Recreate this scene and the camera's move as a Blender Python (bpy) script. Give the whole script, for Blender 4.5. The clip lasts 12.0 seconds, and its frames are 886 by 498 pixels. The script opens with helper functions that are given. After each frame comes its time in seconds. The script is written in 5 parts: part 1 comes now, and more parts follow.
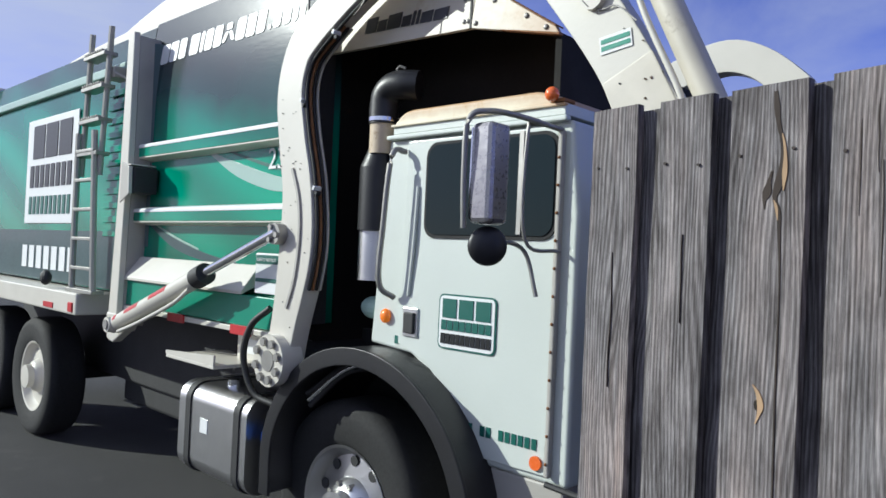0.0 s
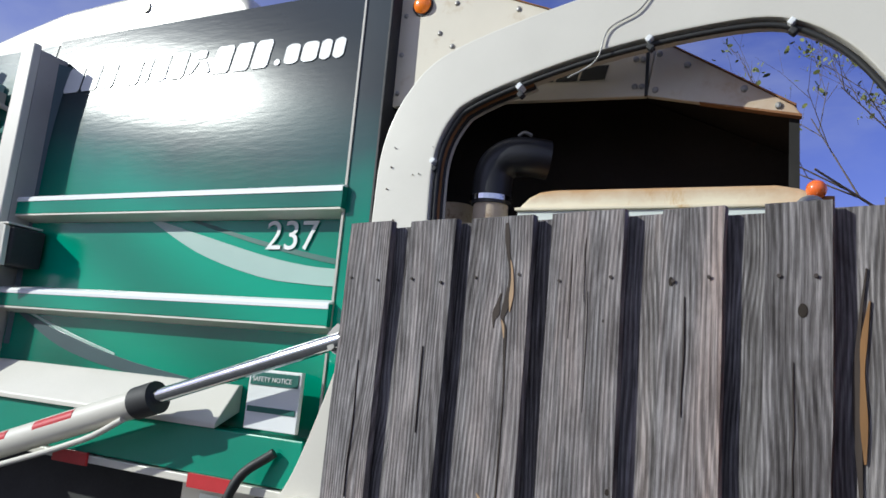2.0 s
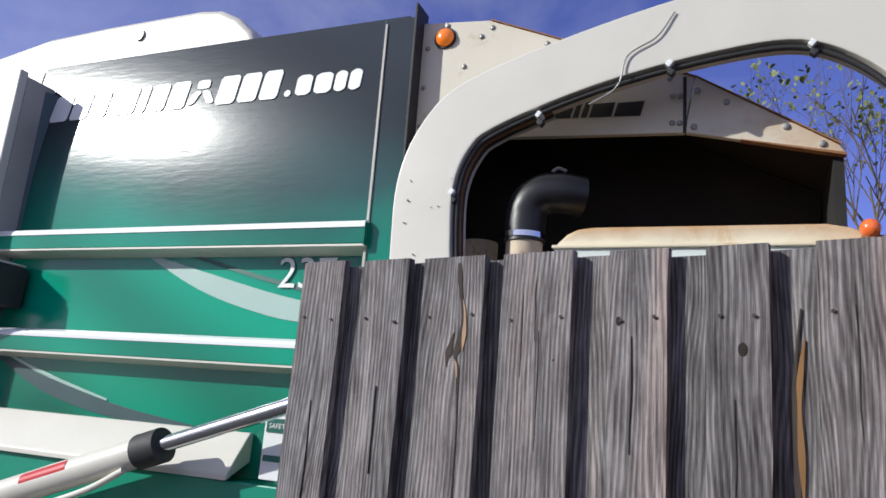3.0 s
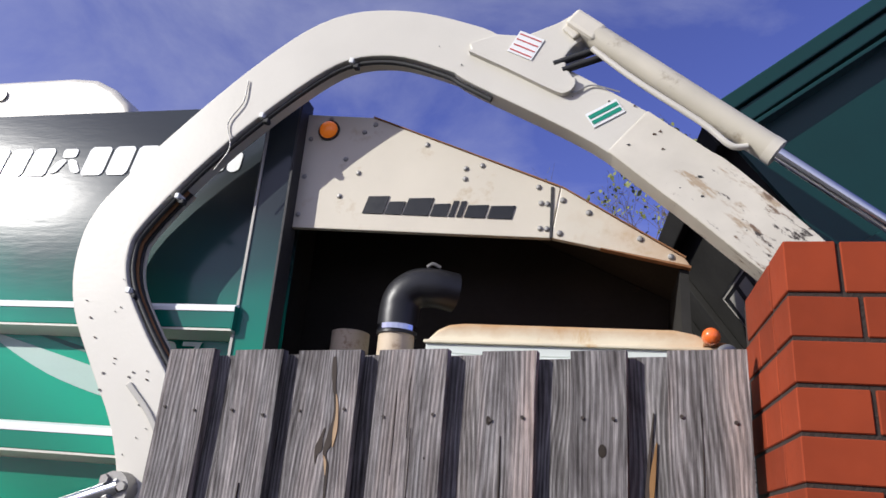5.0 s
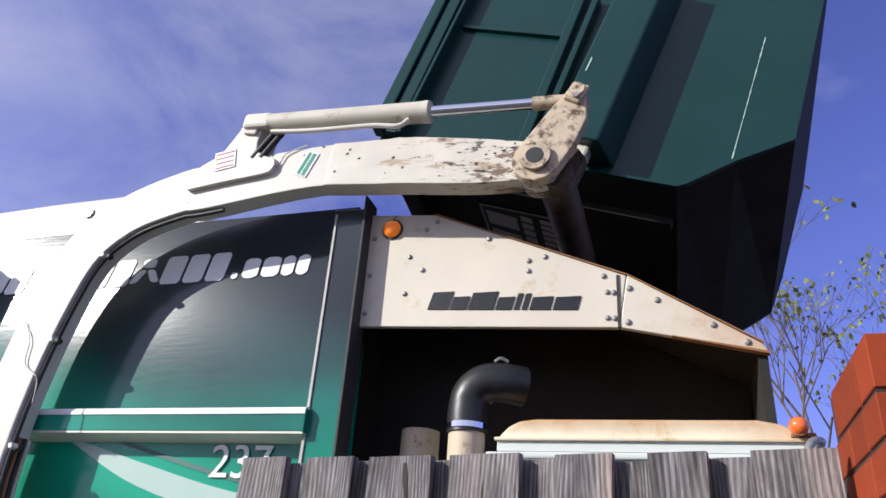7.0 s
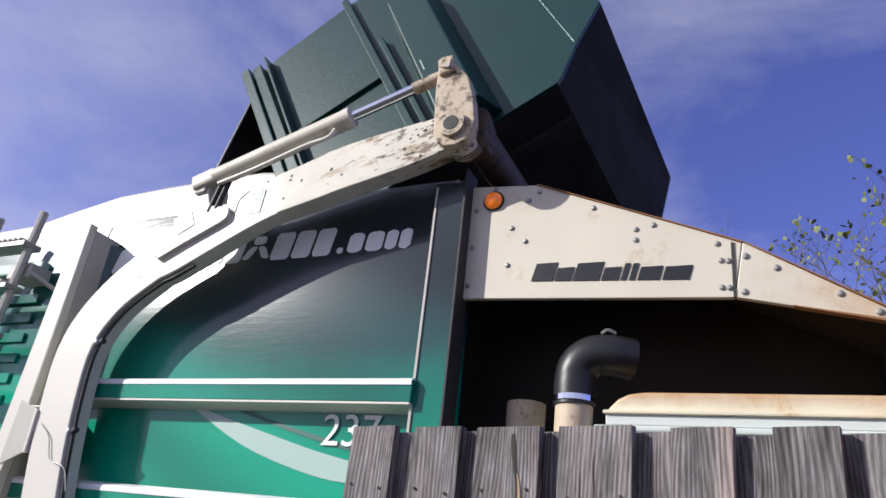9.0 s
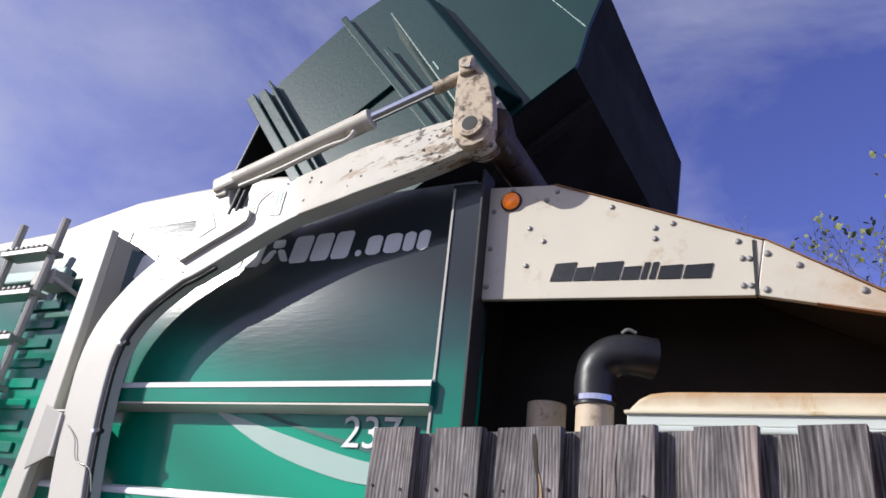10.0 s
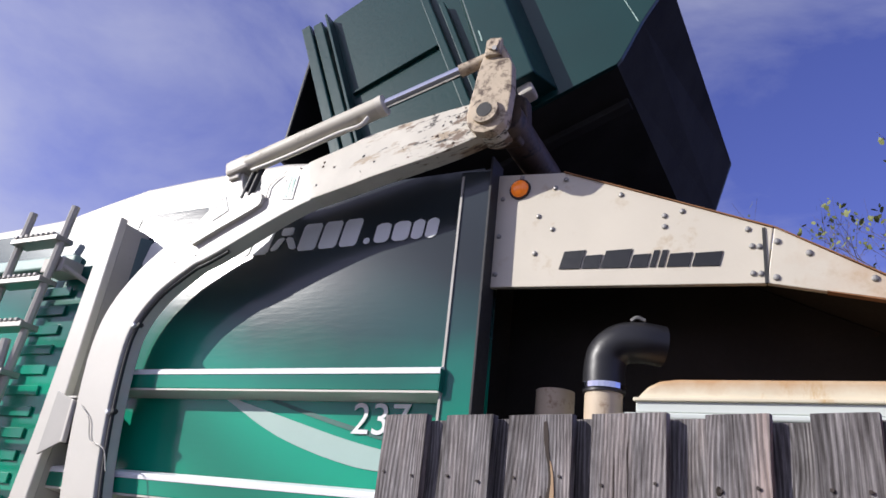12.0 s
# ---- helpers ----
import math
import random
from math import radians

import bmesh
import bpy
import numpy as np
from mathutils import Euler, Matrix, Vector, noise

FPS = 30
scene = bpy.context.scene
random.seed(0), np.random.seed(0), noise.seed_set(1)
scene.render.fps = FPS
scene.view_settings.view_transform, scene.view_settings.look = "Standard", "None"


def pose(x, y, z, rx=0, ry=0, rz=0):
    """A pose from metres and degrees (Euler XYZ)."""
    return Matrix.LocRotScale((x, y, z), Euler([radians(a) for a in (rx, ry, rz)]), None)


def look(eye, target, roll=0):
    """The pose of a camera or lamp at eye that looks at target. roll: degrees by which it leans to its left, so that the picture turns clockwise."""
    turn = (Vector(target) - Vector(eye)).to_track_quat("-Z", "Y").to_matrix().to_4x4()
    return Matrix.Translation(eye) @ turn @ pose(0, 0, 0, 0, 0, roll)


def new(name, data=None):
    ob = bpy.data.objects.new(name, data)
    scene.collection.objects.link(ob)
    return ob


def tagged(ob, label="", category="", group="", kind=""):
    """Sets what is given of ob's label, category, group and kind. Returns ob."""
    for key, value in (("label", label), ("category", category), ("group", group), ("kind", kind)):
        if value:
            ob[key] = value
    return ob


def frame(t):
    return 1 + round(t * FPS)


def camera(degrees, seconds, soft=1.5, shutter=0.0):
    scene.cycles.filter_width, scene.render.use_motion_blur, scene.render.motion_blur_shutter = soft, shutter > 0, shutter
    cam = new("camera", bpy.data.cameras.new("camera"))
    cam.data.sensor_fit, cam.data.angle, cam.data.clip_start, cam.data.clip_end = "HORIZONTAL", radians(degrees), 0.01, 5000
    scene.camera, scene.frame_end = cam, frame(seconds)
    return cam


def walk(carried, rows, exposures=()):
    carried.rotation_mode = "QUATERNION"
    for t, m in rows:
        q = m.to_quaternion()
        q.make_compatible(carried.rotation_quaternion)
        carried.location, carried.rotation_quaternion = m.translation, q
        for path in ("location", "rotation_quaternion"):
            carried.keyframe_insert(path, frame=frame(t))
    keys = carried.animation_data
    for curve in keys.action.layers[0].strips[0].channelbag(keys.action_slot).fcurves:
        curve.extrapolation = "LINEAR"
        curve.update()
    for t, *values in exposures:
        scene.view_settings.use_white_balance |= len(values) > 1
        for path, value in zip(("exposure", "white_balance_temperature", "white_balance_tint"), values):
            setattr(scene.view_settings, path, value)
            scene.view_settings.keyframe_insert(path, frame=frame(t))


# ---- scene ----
cam = camera(62.7, 12.0, soft=1.6)

# seconds, eye, yaw, pitch, lean
CAMERA_ROWS = [
    (0.0, 0.738, -2.235, 1.719, 43.68, 0.71, 2.72),
    (0.5, 0.736, -2.243, 1.712, 39.89, 3.44, 3.35),
    (1.0, 0.748, -2.245, 1.718, 36.34, 6.07, 3.21),
    (1.5, 0.764, -2.245, 1.708, 34.27, 6.87, 4.90),
    (2.0, 0.788, -2.234, 1.724, 26.34, 10.14, 5.45),
    (2.5, 0.799, -2.242, 1.725, 24.89, 11.98, 5.29),
    (2.7, 0.799, -2.245, 1.727, 24.00, 12.40, 5.10),
    (4.3, 0.787, -2.284, 1.741, 20.47, 17.15, 4.86),
    (4.5, 0.787, -2.284, 1.741, 18.79, 17.55, 5.41),
    (5.0, 0.787, -2.292, 1.740, 12.76, 20.80, 4.84),
    (5.5, 0.800, -2.305, 1.746, 11.59, 22.67, 4.12),
    (6.0, 0.807, -2.291, 1.757, 12.74, 23.44, 3.98),
    (6.5, 0.804, -2.303, 1.762, 14.53, 24.89, 4.43),
    (7.0, 0.795, -2.311, 1.766, 19.02, 27.08, 4.74),
    (7.5, 0.792, -2.303, 1.765, 22.50, 26.50, 5.30),
    (7.7, 0.792, -2.303, 1.765, 23.77, 25.82, 5.51),
    (9.3, 0.775, -2.288, 1.765, 27.95, 23.70, 7.13),
    (9.5, 0.775, -2.288, 1.765, 28.32, 23.16, 6.86),
    (10.0, 0.774, -2.288, 1.762, 28.95, 24.29, 7.21),
    (10.5, 0.778, -2.298, 1.764, 28.41, 23.98, 6.84),
    (11.0, 0.775, -2.297, 1.764, 28.39, 23.56, 7.03),
    (11.5, 0.772, -2.300, 1.765, 28.89, 23.36, 7.37),
    (12.0, 0.763, -2.298, 1.762, 29.23, 23.22, 7.32),
]


def camera_pose(x, y, z, yaw, pitch, lean):
    a, b = radians(yaw), radians(pitch)
    ahead = Vector((-math.sin(a) * math.cos(b), math.cos(a) * math.cos(b), math.sin(b)))
    return look((x, y, z), Vector((x, y, z)) + ahead, lean)


walk(cam, [(r[0], camera_pose(*r[1:])) for r in CAMERA_ROWS],
     [(0.0, -0.04, 6100, 0), (1.0, -0.23, 6100, 0), (2.0, -0.17, 6100, 2), (4.5, 0.0, 6350, 10), (6.5, 0.14, 6350, 10), (7.5, 0.24, 6350, 10), (9.5, 0.02, 6350, 10), (12.0, 0.04, 6350, 12)])

# ---- light ----
SUN_WAY = Vector((-0.72, -0.56, 0.42)).normalized()      # towards the sun
sun = new("sun", bpy.data.lights.new("sun", "SUN"))
sun.data.energy, sun.data.angle, sun.data.color = 4.9, radians(0.6), (1.0, 0.965, 0.90)
sun.matrix_world = look(SUN_WAY * 40, (0, 0, 0))

world = bpy.data.worlds.new("sky")
scene.world = world
world.use_nodes = True


def make_sky():
    nt = world.node_tree
    nt.nodes.clear()
    n, l = nt.nodes.new, nt.links.new
    out, bg, sky = n("ShaderNodeOutputWorld"), n("ShaderNodeBackground"), n("ShaderNodeTexSky")
    sky.sky_type, sky.sun_disc = "NISHITA", False
    sky.sun_elevation = math.asin(SUN_WAY.z)
    sky.sun_rotation = math.atan2(SUN_WAY.x, SUN_WAY.y)
    sky.air_density, sky.dust_density, sky.ozone_density = 1.0, 0.4, 3.0
    tc, mp = n("ShaderNodeTexCoord"), n("ShaderNodeMapping")
    mp.inputs["Scale"].default_value = (1.0, 1.0, 2.0)
    l(tc.outputs["Generated"], mp.inputs["Vector"])
    cloud = n("ShaderNodeTexNoise")
    cloud.inputs["Scale"].default_value, cloud.inputs["Detail"].default_value = 2.2, 8
    cloud.inputs["Roughness"].default_value, cloud.inputs["Distortion"].default_value = 0.58, 0.4
    l(mp.outputs["Vector"], cloud.inputs["Vector"])
    ramp = n("ShaderNodeValToRGB")
    ramp.color_ramp.elements[0].position, ramp.color_ramp.elements[1].position = 0.37, 0.84
    ramp.color_ramp.elements[1].color = (0.72, 0.72, 0.72, 1)
    apart = n("ShaderNodeSeparateXYZ")
    l(tc.outputs["Generated"], apart.inputs[0])
    drift = n("ShaderNodeMath")
    drift.operation, drift.inputs[1].default_value = "MULTIPLY_ADD", -0.22
    l(apart.outputs["X"], drift.inputs[0])
    haze = n("ShaderNodeMath")
    haze.operation, haze.inputs[1].default_value = "MULTIPLY_ADD", -0.28
    l(apart.outputs["Y"], haze.inputs[0])
    l(cloud.outputs["Fac"], haze.inputs[2])
    lift = n("ShaderNodeMath")
    lift.operation, lift.inputs[1].default_value = "ADD", 0.10
    l(haze.outputs[0], lift.inputs[0])
    l(lift.outputs[0], drift.inputs[2])
    l(drift.outputs[0], ramp.inputs["Fac"])
    tint = n("ShaderNodeMix")
    tint.data_type, tint.blend_type = "RGBA", "MULTIPLY"
    tint.inputs[0].default_value = 1.0
    tint.inputs[7].default_value = (1.08, 0.84, 1.52, 1)
    l(sky.outputs[0], tint.inputs[6])
    mix = n("ShaderNodeMix")
    mix.data_type = "RGBA"
    mix.inputs[7].default_value = (6.0, 6.1, 7.2, 1)
    l(ramp.outputs["Color"], mix.inputs[0])
    l(tint.outputs[2], mix.inputs[6])
    l(mix.outputs[2], bg.inputs["Color"])
    bg.inputs["Strength"].default_value = 0.105
    l(bg.outputs[0], out.inputs[0])


make_sky()

# ---- materials ----


def surface(name, color, rough=0.5, metal=0.0, vary=0.12, scale=6.0, dirt=None, dirt_at=0.62, bump=0.03, fine=60.0, coat=0.0, stretch=(1, 1, 1)):
    """A painted or bare surface: soft variation, blotches of dirt and a fine relief, in object space."""
    m = bpy.data.materials.new(name)
    m.use_nodes = True
    nt = m.node_tree
    n, l = nt.nodes.new, nt.links.new
    b = nt.nodes["Principled BSDF"]
    tc, mp = n("ShaderNodeTexCoord"), n("ShaderNodeMapping")
    mp.inputs["Scale"].default_value = stretch
    l(tc.outputs["Object"], mp.inputs["Vector"])
    big, small = n("ShaderNodeTexNoise"), n("ShaderNodeTexNoise")
    for node, sc in ((big, scale), (small, fine)):
        node.inputs["Scale"].default_value, node.inputs["Detail"].default_value = sc, 6
        l(mp.outputs["Vector"], node.inputs["Vector"])
    hsv = n("ShaderNodeHueSaturation")
    hsv.inputs["Color"].default_value = (*color, 1)
    rng = n("ShaderNodeMapRange")
    rng.inputs["To Min"].default_value, rng.inputs["To Max"].default_value = 1 - vary * 2, 1 + vary * 2
    l(big.outputs["Fac"], rng.inputs["Value"])
    l(rng.outputs[0], hsv.inputs["Value"])
    col = hsv.outputs[0]
    if dirt:
        mx, rp = n("ShaderNodeMix"), n("ShaderNodeValToRGB")
        mx.data_type = "RGBA"
        d = n("ShaderNodeTexNoise")
        d.inputs["Scale"].default_value, d.inputs["Detail"].default_value, d.inputs["Roughness"].default_value = scale * 1.7, 10, 0.7
        l(mp.outputs["Vector"], d.inputs["Vector"])
        rp.color_ramp.elements[0].position, rp.color_ramp.elements[1].position = dirt_at, dirt_at + 0.12
        l(d.outputs["Fac"], rp.inputs["Fac"])
        l(rp.outputs[0], mx.inputs[0])
        l(col, mx.inputs[6])
        mx.inputs[7].default_value = (*dirt, 1)
        col = mx.outputs[2]
    l(col, b.inputs["Base Color"])
    rr = n("ShaderNodeMapRange")
    rr.inputs["To Min"].default_value, rr.inputs["To Max"].default_value = max(rough - 0.1, 0.03), min(rough + 0.12, 1)
    l(small.outputs["Fac"], rr.inputs["Value"])
    l(rr.outputs[0], b.inputs["Roughness"])
    b.inputs["Metallic"].default_value = metal
    b.inputs["Coat Weight"].default_value = coat
    b.inputs["Coat Roughness"].default_value = 0.08
    bp = n("ShaderNodeBump")
    bp.inputs["Strength"].default_value, bp.inputs["Distance"].default_value = bump * 4, 0.004
    l(small.outputs["Fac"], bp.inputs["Height"])
    l(bp.outputs[0], b.inputs["Normal"])
    return m


def body_paint(name="green slate body wrap", low=1.6, high=3.5):
    """Green side wrap that darkens to slate towards the top, with broad swept bands; glossy, finely scratched."""
    m = bpy.data.materials.new(name)
    m.use_nodes = True
    nt = m.node_tree
    n, l = nt.nodes.new, nt.links.new
    b = nt.nodes["Principled BSDF"]
    tc, sep = n("ShaderNodeTexCoord"), n("ShaderNodeSeparateXYZ")
    l(tc.outputs["Object"], sep.inputs[0])
    soft = n("ShaderNodeTexNoise")
    soft.inputs["Scale"].default_value, soft.inputs["Detail"].default_value = 1.3, 3
    l(tc.outputs["Object"], soft.inputs["Vector"])
    add = n("ShaderNodeMath")
    add.operation = "MULTIPLY_ADD"
    add.inputs[1].default_value = 0.45
    l(soft.outputs["Fac"], add.inputs[0])
    sweep = n("ShaderNodeMath")
    sweep.operation, sweep.inputs[1].default_value = "MULTIPLY_ADD", 0.11
    l(sep.outputs["X"], sweep.inputs[0])
    l(sep.outputs["Z"], sweep.inputs[2])
    l(sweep.outputs[0], add.inputs[2])
    rng = n("ShaderNodeMapRange")
    rng.inputs["From Min"].default_value, rng.inputs["From Max"].default_value = low, high
    l(add.outputs[0], rng.inputs["Value"])
    rp = n("ShaderNodeValToRGB")
    e = rp.color_ramp.elements
    e[0].position, e[0].color = 0.0, (0.004, 0.075, 0.05, 1)
    e[1].position, e[1].color = 1.0, (0.026, 0.034, 0.040, 1)
    for p, c in ((0.16, (0.002, 0.24, 0.145, 1)), (0.45, (0.003, 0.32, 0.195, 1)), (0.55, (0.006, 0.20, 0.14, 1)), (0.67, (0.020, 0.07, 0.068, 1)), (0.80, (0.026, 0.038, 0.044, 1))):
        x = e.new(p)
        x.color = c
    l(rng.outputs[0], rp.inputs["Fac"])
    wave = n("ShaderNodeTexWave")
    wave.inputs["Scale"].default_value, wave.inputs["Distortion"].default_value, wave.inputs["Detail"].default_value = 0.55, 2.0, 0.5
    mp = n("ShaderNodeMapping")
    mp.inputs["Rotation"].default_value = (0, radians(62), 0)
    l(tc.outputs["Object"], mp.inputs["Vector"])
    l(mp.outputs["Vector"], wave.inputs["Vector"])
    hsv = n("ShaderNodeHueSaturation")
    wr = n("ShaderNodeMapRange")
    wr.inputs["To Min"].default_value, wr.inputs["To Max"].default_value = 0.70, 1.12
    l(wave.outputs["Fac"], wr.inputs["Value"])
    l(wr.outputs[0], hsv.inputs["Value"])
    l(rp.outputs[0], hsv.inputs["Color"])
    l(hsv.outputs[0], b.inputs["Base Color"])
    b.inputs["Roughness"].default_value = 0.19
    b.inputs["Specular IOR Level"].default_value = 0.42
    b.inputs["Coat Weight"].default_value, b.inputs["Coat Roughness"].default_value = 0.22, 0.10
    scr = n("ShaderNodeTexNoise")
    scr.inputs["Scale"].default_value, scr.inputs["Detail"].default_value = 9, 9
    m2 = n("ShaderNodeMapping")
    m2.inputs["Scale"].default_value = (1, 1, 5)
    l(tc.outputs["Object"], m2.inputs["Vector"])
    l(m2.outputs["Vector"], scr.inputs["Vector"])
    bp = n("ShaderNodeBump")
    bp.inputs["Strength"].default_value, bp.inputs["Distance"].default_value = 0.07, 0.006
    l(scr.outputs["Fac"], bp.inputs["Height"])
    l(bp.outputs[0], b.inputs["Normal"])
    return m


def weathered_wood():
    """Silvered fence boards: grain lines along the board, brown streaks, dark checks; each board its own tone."""
    m = bpy.data.materials.new("weathered grey wood")
    m.use_nodes = True
    nt = m.node_tree
    n, l = nt.nodes.new, nt.links.new
    b = nt.nodes["Principled BSDF"]
    tc, info, off = n("ShaderNodeTexCoord"), n("ShaderNodeObjectInfo"), n("ShaderNodeVectorMath")
    mul = n("ShaderNodeMath")
    mul.operation, mul.inputs[1].default_value = "MULTIPLY", 37.0
    l(info.outputs["Random"], mul.inputs[0])
    comb = n("ShaderNodeCombineXYZ")
    l(mul.outputs[0], comb.inputs[0])
    l(mul.outputs[0], comb.inputs[2])
    l(tc.outputs["Object"], off.inputs[0])
    l(comb.outputs[0], off.inputs[1])

    def grain(scale, stretch, detail, rough, distort):
        mp, t = n("ShaderNodeMapping"), n("ShaderNodeTexNoise")
        mp.inputs["Scale"].default_value = stretch
        t.inputs["Scale"].default_value, t.inputs["Detail"].default_value = scale, detail
        t.inputs["Roughness"].default_value, t.inputs["Distortion"].default_value = rough, distort
        l(off.outputs[0], mp.inputs["Vector"])
        l(mp.outputs["Vector"], t.inputs["Vector"])
        return t.outputs["Fac"]

    # growth rings: lines along the board, bent by a slow field
    field = grain(4.2, (1, 1, 0.20), 2.0, 0.45, 0.5)
    apart, across, ring = n("ShaderNodeSeparateXYZ"), n("ShaderNodeMath"), n("ShaderNodeMath")
    l(off.outputs[0], apart.inputs[0])
    across.operation, across.inputs[1].default_value = "MULTIPLY", 660.0
    l(apart.outputs["X"], across.inputs[0])
    ring.operation, ring.inputs[1].default_value = "MULTIPLY_ADD", 130.0
    l(field, ring.inputs[0])
    l(across.outputs[0], ring.inputs[2])
    sine = n("ShaderNodeMath")
    sine.operation = "SINE"
    l(ring.outputs[0], sine.inputs[0])
    fine = grain(330.0, (1, 1, 0.022), 8, 0.75, 0.1)
    broad = grain(11.0, (1, 1, 0.07), 6, 0.65, 0.6)
    patch = grain(26.0, (1, 1, 0.30), 5, 0.6, 0.3)
    rp = n("ShaderNodeValToRGB")
    e = rp.color_ramp.elements
    e[0].position, e[0].color = 0.24, (0.034, 0.030, 0.030, 1)
    e[1].position, e[1].color = 0.72, (0.425, 0.402, 0.402, 1)
    for p, c in ((0.38, (0.098, 0.089, 0.088, 1)), (0.50, (0.176, 0.165, 0.166, 1))):
        x = e.new(p)
        x.color = c
    s1 = n("ShaderNodeMath")
    s1.operation, s1.inputs[1].default_value = "MULTIPLY_ADD", 0.072
    l(sine.outputs[0], s1.inputs[0])
    half = n("ShaderNodeMath")
    half.operation, half.inputs[1].default_value = "MULTIPLY", 0.80
    l(fine, half.inputs[0])
    l(half.outputs[0], s1.inputs[2])
    s2 = n("ShaderNodeMath")
    s2.operation, s2.inputs[1].default_value = "MULTIPLY_ADD", 0.72
    l(broad, s2.inputs[0])
    l(s1.outputs[0], s2.inputs[2])
    s2b = n("ShaderNodeMath")
    s2b.operation, s2b.inputs[1].default_value = "MULTIPLY_ADD", 0.50
    l(patch, s2b.inputs[0])
    l(s2.outputs[0], s2b.inputs[2])
    s3 = n("ShaderNodeMath")
    s3.operation, s3.inputs[1].default_value = "SUBTRACT", 0.527
    l(s2b.outputs[0], s3.inputs[0])
    l(s3.outputs[0], rp.inputs["Fac"])
    warm = n("ShaderNodeMix")
    warm.data_type, warm.blend_type = "RGBA", "MULTIPLY"
    wr = n("ShaderNodeMapRange")
    wr.inputs["From Min"].default_value, wr.inputs["From Max"].default_value = 0.45, 0.8
    l(broad, wr.inputs["Value"])
    ad = n("ShaderNodeMath")
    ad.operation, ad.inputs[1].default_value = "MULTIPLY", 1.3
    l(info.outputs["Random"], ad.inputs[0])
    wm = n("ShaderNodeMath")
    wm.operation = "MULTIPLY"
    l(wr.outputs[0], wm.inputs[0])
    l(ad.outputs[0], wm.inputs[1])
    l(wm.outputs[0], warm.inputs[0])
    l(rp.outputs[0], warm.inputs[6])
    warm.inputs[7].default_value = (0.90, 0.70, 0.60, 1)
    tone = n("ShaderNodeHueSaturation")
    tr = n("ShaderNodeMapRange")
    tr.inputs["To Min"].default_value, tr.inputs["To Max"].default_value = 0.84, 1.20
    l(info.outputs["Random"], tr.inputs["Value"])
    l(tr.outputs[0], tone.inputs["Value"])
    l(warm.outputs[2], tone.inputs["Color"])
    l(tone.outputs[0], b.inputs["Base Color"])
    b.inputs["Roughness"].default_value = 0.85
    b.inputs["Specular IOR Level"].default_value = 0.25
    bp = n("ShaderNodeBump")
    bp.inputs["Strength"].default_value, bp.inputs["Distance"].default_value = 1.0, 0.004
    l(s1.outputs[0], bp.inputs["Height"])
    l(bp.outputs[0], b.inputs["Normal"])
    return m


def worn_paint():
    """Cream paint scraped to rusty steel: ragged streaks along the arm, thicker towards its end."""
    m = surface("cream paint scraped to rusty steel", (0.60, 0.56, 0.475), 0.55, vary=0.10, scale=7, bump=0.03)
    nt = m.node_tree
    n, l = nt.nodes.new, nt.links.new
    b = nt.nodes["Principled BSDF"]
    col = b.inputs["Base Color"].links[0].from_socket
    tc, mp, sep = n("ShaderNodeTexCoord"), n("ShaderNodeMapping"), n("ShaderNodeSeparateXYZ")
    mp.vector_type = "TEXTURE"
    mp.inputs["Rotation"].default_value = (0, radians(33), 0)
    mp.inputs["Scale"].default_value = (3.4, 1, 1)
    l(tc.outputs["Object"], mp.inputs["Vector"])
    l(tc.outputs["Object"], sep.inputs[0])
    more = n("ShaderNodeMapRange")
    more.inputs["From Min"].default_value, more.inputs["From Max"].default_value = 1.05, 1.75
    more.inputs["To Min"].default_value, more.inputs["To Max"].default_value = -0.10, 0.10
    l(sep.outputs["X"], more.inputs["Value"])
    for scale, at, tone in ((9, 0.56, (0.40, 0.31, 0.21)), (22, 0.58, (0.17, 0.11, 0.07)), (46, 0.60, (0.045, 0.036, 0.030))):
        t, add, rp, mx = n("ShaderNodeTexNoise"), n("ShaderNodeMath"), n("ShaderNodeValToRGB"), n("ShaderNodeMix")
        t.inputs["Scale"].default_value, t.inputs["Detail"].default_value, t.inputs["Roughness"].default_value = scale, 10, 0.68
        l(mp.outputs["Vector"], t.inputs["Vector"])
        l(t.outputs["Fac"], add.inputs[0])
        l(more.outputs[0], add.inputs[1])
        rp.color_ramp.elements[0].position, rp.color_ramp.elements[1].position = at, at + 0.05
        l(add.outputs[0], rp.inputs["Fac"])
        mx.data_type = "RGBA"
        l(rp.outputs[0], mx.inputs[0])
        l(col, mx.inputs[6])
        mx.inputs[7].default_value = (*tone, 1)
        col = mx.outputs[2]
    l(col, b.inputs["Base Color"])
    return m


def brick_clay():
    m = surface("red clay brick", (0.25, 0.040, 0.013), 0.8, vary=0.13, scale=14, dirt=(0.11, 0.026, 0.012), dirt_at=0.60, bump=0.02, fine=70)
    m.node_tree.nodes["Principled BSDF"].inputs["Specular IOR Level"].default_value = 0.22
    nt = m.node_tree
    b = nt.nodes["Principled BSDF"]
    link = b.inputs["Base Color"].links[0]
    src = link.from_socket
    info, hsv, mr = nt.nodes.new("ShaderNodeObjectInfo"), nt.nodes.new("ShaderNodeHueSaturation"), nt.nodes.new("ShaderNodeMapRange")
    mr.inputs["To Min"].default_value, mr.inputs["To Max"].default_value = 0.80, 1.14
    nt.links.new(info.outputs["Random"], mr.inputs["Value"])
    nt.links.new(mr.outputs[0], hsv.inputs["Value"])
    nt.links.new(src, hsv.inputs["Color"])
    nt.links.new(hsv.outputs[0], b.inputs["Base Color"])
    return m


